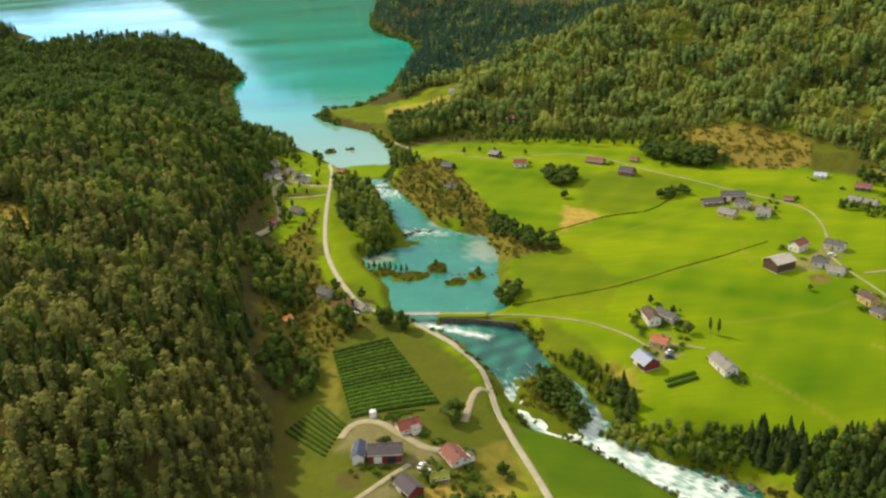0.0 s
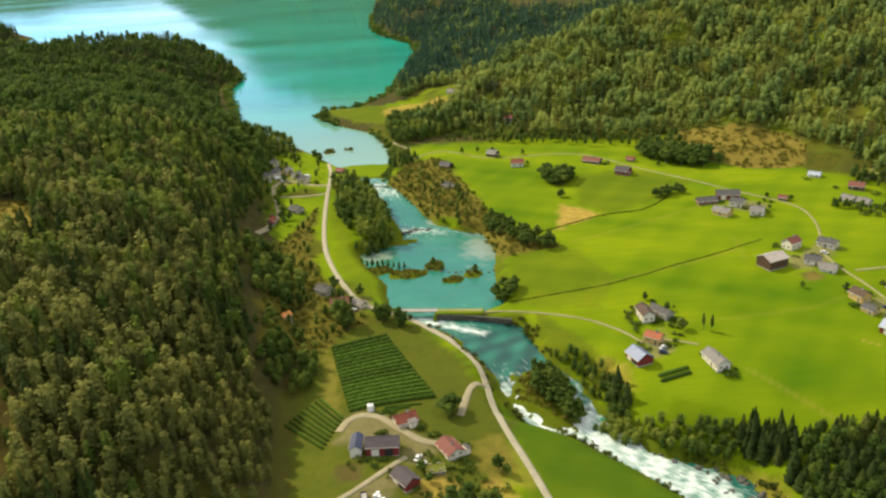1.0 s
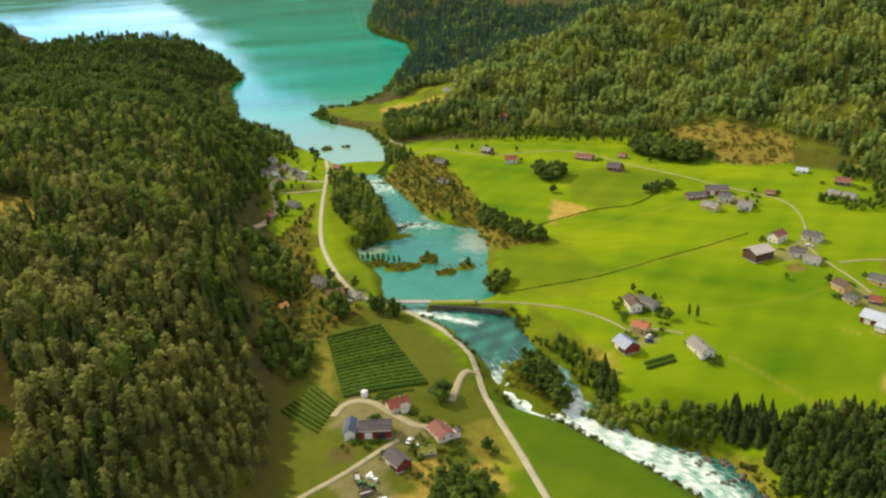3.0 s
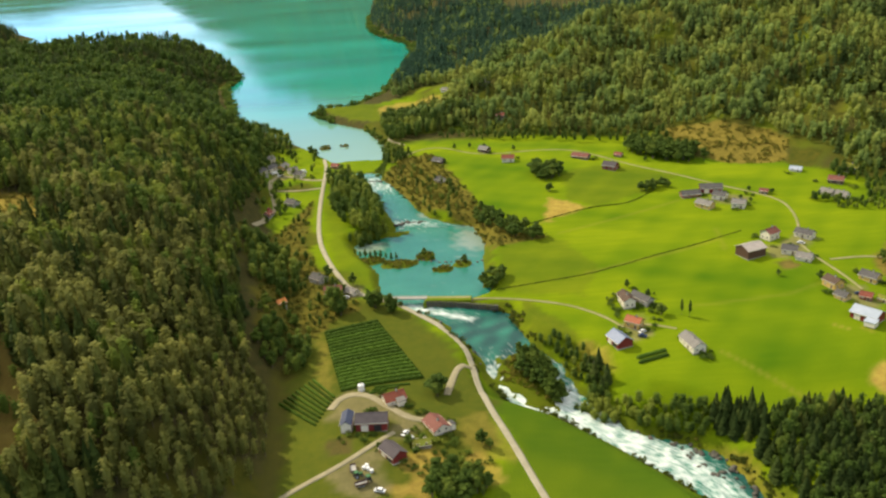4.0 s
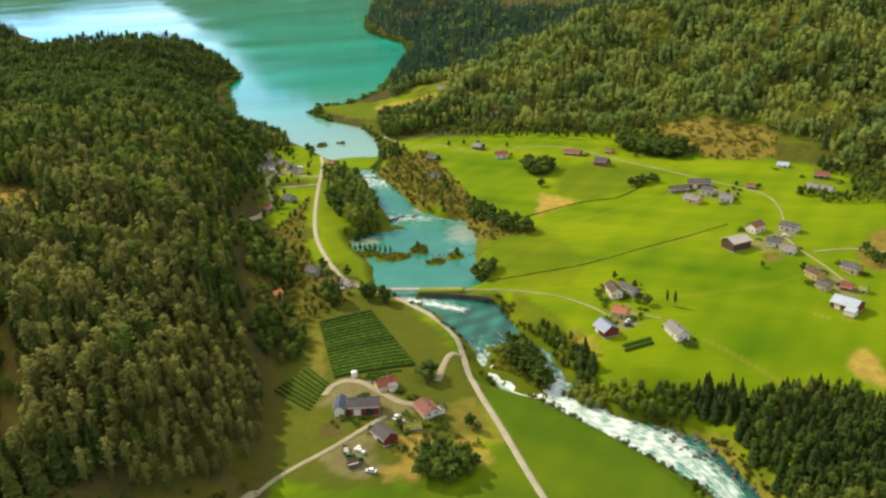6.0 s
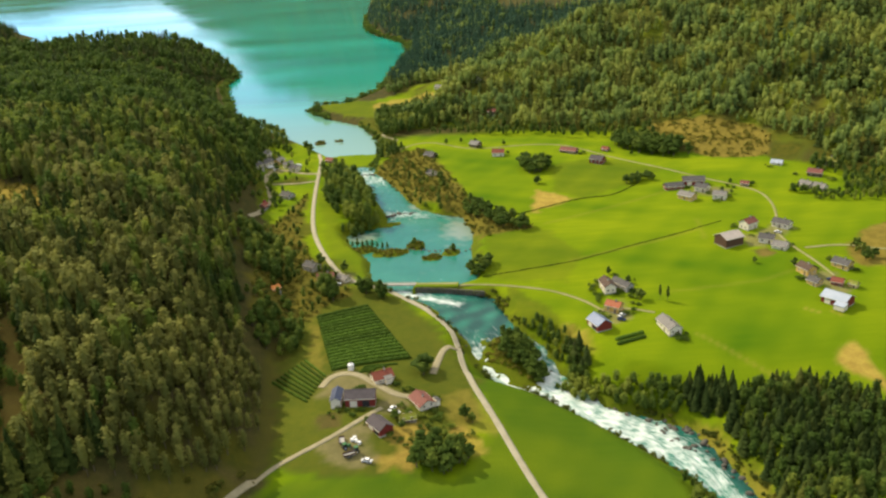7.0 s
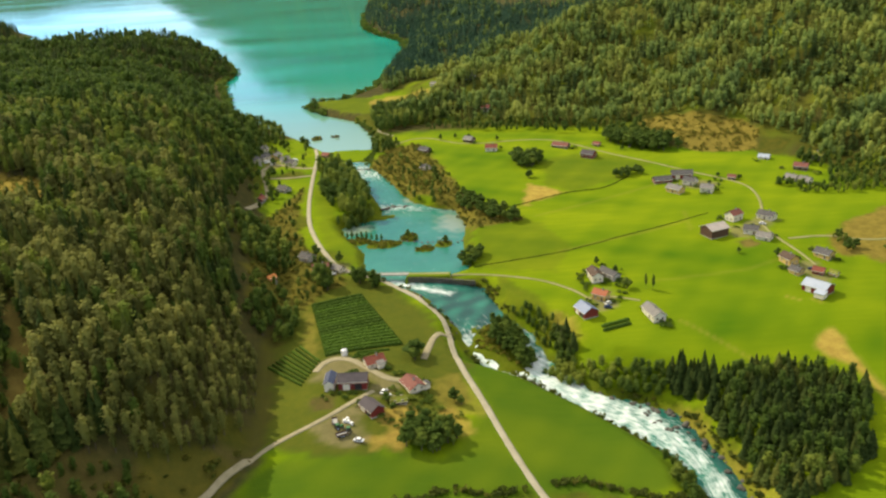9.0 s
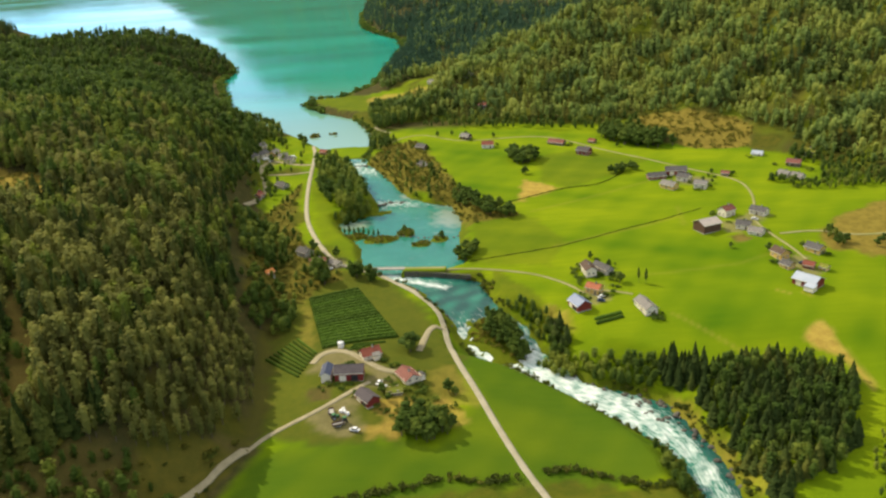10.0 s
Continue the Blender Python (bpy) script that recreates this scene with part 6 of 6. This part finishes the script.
def car(x, y, yaw, paint, label, van=False):
    top = tagged(new("van" if van else "car"), label, "van" if van else "car")
    top.matrix_world = pose(x, y, at(x, y) + 0.25, 0, 0, yaw)
    L, W, H = (5.2, 2.0, 2.3) if van else (4.3, 1.8, 1.45)
    bm = boxed((-L / 2, L / 2, -W / 2, W / 2, 0.3, H * (0.5 if van else 0.6)))
    bmesh.ops.bevel(bm, geom=bm.edges[:], offset=0.12, segments=2, affect="EDGES")
    part("body", bm, paint, top)
    bm = bmesh.new()
    v = box(bm, -L * (0.46 if van else 0.32), L * (0.34 if van else 0.22), -W * 0.45, W * 0.45, H * (0.5 if van else 0.6), H)
    for q_ in v[4:]:
        q_.co.x *= 0.9 if van else 0.78
        q_.co.y *= 0.88
    part("cabin", bm, paint if van else GLASS, top)
    part("roof", boxed((-L * 0.25, L * 0.17, -W * 0.37, W * 0.37, H - 0.02, H + 0.04)), paint, top)
    part("windscreen", boxed((L * 0.27, L * 0.31, -W * 0.38, W * 0.38, H * 0.62, H * 0.9)), GLASS, top)
    wheel_set(top, (-L * 0.32, L * 0.32), (-W / 2 + 0.05, W / 2 - 0.05), 0.34)


CAR_RED = plain("red car paint", (0.45, 0.03, 0.03), (0.40, 0.025, 0.025), 1.0, 0.25, relief=0.0)
CAR_WHITE = plain("white car paint", (0.80, 0.80, 0.79), (0.74, 0.74, 0.73), 1.0, 0.25, relief=0.0)
CAR_BLUE = plain("dark blue car paint", (0.03, 0.05, 0.12), (0.025, 0.045, 0.10), 1.0, 0.25, relief=0.0)
GREEN = plain("green machine paint", (0.04, 0.14, 0.04), (0.035, 0.12, 0.035), 1.0, 0.4, relief=0.0)
car(-13.5, 268.5, 60, CAR_WHITE, "white car parked in the farmyard")
car(-12, 265, 40, CAR_WHITE, "white car parked beside another car in the farmyard")
car(-22.5, 235, 160, CAR_WHITE, "pale car parked on the gravel turning place")
car(-112.5, 542, 80, CAR_RED, "red car parked on the gravel lane")
car(-114, 547, 80, CAR_RED, "red car parked behind another red car")
car(-110.5, 536, 70, CAR_WHITE, "white car parked on the gravel lane")
car(-112, 527, 85, CAR_BLUE, "dark blue car parked on the gravel lane")
car(-122, 628, 20, CAR_WHITE, "white camper van parked by the cottages", True)
car(-117, 622, 70, CAR_WHITE, "white camper van parked among cottages", True)
car(-99, 626, -20, CAR_WHITE, "white van parked near the slate-roofed cottage", True)
car(101, 344, 30, CAR_WHITE, "white car parked in the gravel yard")
car(100, 340, -20, CAR_BLUE, "dark car parked in the gravel yard")
car(198, 514, -30, CAR_WHITE, "white car parked between the farm houses")
car(214, 430, -40, CAR_WHITE, "white car parked by the lane")
car(217, 366, -50, CAR_BLUE, "dark car parked in the yard of the white-roofed barn")
car(-48, 399, 20, CAR_WHITE, "white car parked at the road bend")


def tractor(x, y, yaw):
    top = tagged(new("tractor"), "green farm tractor with a dark cab on the gravel", "tractor")
    top.matrix_world = pose(x, y, at(x, y) + 0.1, 0, 0, yaw)
    bm = boxed((0.1, 2.1, -0.45, 0.45, 0.8, 1.6))
    bmesh.ops.bevel(bm, geom=bm.edges[:], offset=0.1, segments=2, affect="EDGES")
    part("bonnet", bm, GREEN, top)
    part("cab", boxed((-1.3, 0.1, -0.7, 0.7, 1.0, 2.6)), GLASS, top)
    part("roof", boxed((-1.4, 0.2, -0.8, 0.8, 2.6, 2.75)), GREEN, top)
    wheel_set(top, (-0.8,), (-0.85, 0.85), 0.85)
    wheel_set(top, (1.5,), (-0.75, 0.75), 0.5)


def trailer(x, y, yaw, label):
    top = tagged(new("trailer"), label, "trailer")
    top.matrix_world = pose(x, y, at(x, y) + 0.1, 0, 0, yaw)
    part("bed", boxed((-2.4, 2.4, -1.1, 1.1, 0.75, 0.95)), GREY, top)
    for s_ in (-1, 1):
        part("side_board", boxed((-2.4, 2.4, s_ * 1.1 - 0.05, s_ * 1.1 + 0.05, 0.95, 1.6)), BROWN, top)
        part("end_board", boxed((s_ * 2.4 - 0.05, s_ * 2.4 + 0.05, -1.05, 1.05, 0.95, 1.6)), BROWN, top)
    part("drawbar", boxed((2.4, 3.6, -0.08, 0.08, 0.7, 0.82)), GREY, top)
    wheel_set(top, (-0.6, 0.6), (-1.15, 1.15), 0.45)


tractor(-31, 243, 35)
tractor(-27, 241, 110)
trailer(-29.5, 238.5, 20, "brown board-sided farm trailer on the gravel")
trailer(-33, 247, 100, "brown board-sided trailer beside the farm track")


def bale(x, y, label="white plastic-wrapped round bale on the gravel"):
    bm = bmesh.new()
    bmesh.ops.create_cone(bm, cap_ends=True, segments=20, radius1=0.75, radius2=0.75, depth=1.25, matrix=Matrix.Translation((0, 0, 0.62)))
    bmesh.ops.bevel(bm, geom=[e for e in bm.edges if e.calc_face_angle(0) > 1.0], offset=0.14, segments=3, affect="EDGES")
    me = bpy.data.meshes.new("bale")
    bm.to_mesh(me)
    bm.free()
    me.materials.append(CAR_WHITE)
    ob = tagged(new("bale", me), label, "bale", "wrapped bales")
    ob.location = (x, y, at(x, y))


for x, y in ((-29, 247.5), (-27.4, 247), (-28, 248.8), (-26, 245.6)):
    bale(x, y)


def tank(x, y):
    top = tagged(new("tank"), "white domed tank beside the crop rows", "tank")
    top.location = (x, y, at(x, y))
    bm = bmesh.new()
    bmesh.ops.create_cone(bm, cap_ends=True, segments=24, radius1=1.5, radius2=1.5, depth=2.4, matrix=Matrix.Translation((0, 0, 1.2)))
    part("shell", bm, CAR_WHITE, top)
    bm = bmesh.new()
    bmesh.ops.create_uvsphere(bm, u_segments=24, v_segments=12, radius=1.5, matrix=Matrix.Translation((0, 0, 2.4)) @ Matrix.Diagonal((1, 1, 0.55, 1)))
    part("dome", bm, CAR_WHITE, top)
    part("hatch", boxed((-0.3, 0.3, -0.3, 0.3, 3.1, 3.4)), CONCRETE, top)


tank(-33.5, 304)

# garden shrubs round the farms and hamlets
rr = np.random.RandomState(77)
SPOTS = [(-10, 270), (1, 259), (4, 262), (-4, 252), (8, 254), (12, 258), (16, 252), (-8, 248), (-14, 251), (-28, 284), (-12, 290), (-24, 298), (-6, 285), (5, 278), (-38, 266), (-31, 266), (110, 362), (112, 366), (106, 370), (92, 372), (91, 378), (100, 384), (108, 386), (102, 344), (105, 347), (94, 345), (112, 354), (-6, 266), (6, 270), (-2, 264), (-27, 268), (-22, 258), (104, 380), (95, 380), (113, 382), (94, 364), (104, 366), (125, 322), (123, 319), (117, 337), (185, 505), (196, 503), (206, 497),
         (197, 488), (186, 516), (214, 512), (230, 516), (205, 447), (193, 444), (209, 425), (198, 427), (213, 414), (214, 383), (203, 370), (236, 378), (228, 392), (142, 594), (128, 612), (70, 628),
         (50, 648), (14, 626), (2, 636), (252, 498), (262, 482), (274, 490), (282, 512), (266, 528), (254, 548), (-60, 398), (-50, 410), (-72, 428), (-92, 546), (-106, 560), (-90, 610), (-120, 630)]
xs = np.concatenate([x + rr.normal(0, 1.6, 4) for x, y in SPOTS])
ys = np.concatenate([y + rr.normal(0, 1.6, 4) for x, y in SPOTS])
thicket("garden_shrubs", xs, ys, 0.8, 2.7, "garden shrubs and small bushes round the houses", 0.35, BROADLEAF)
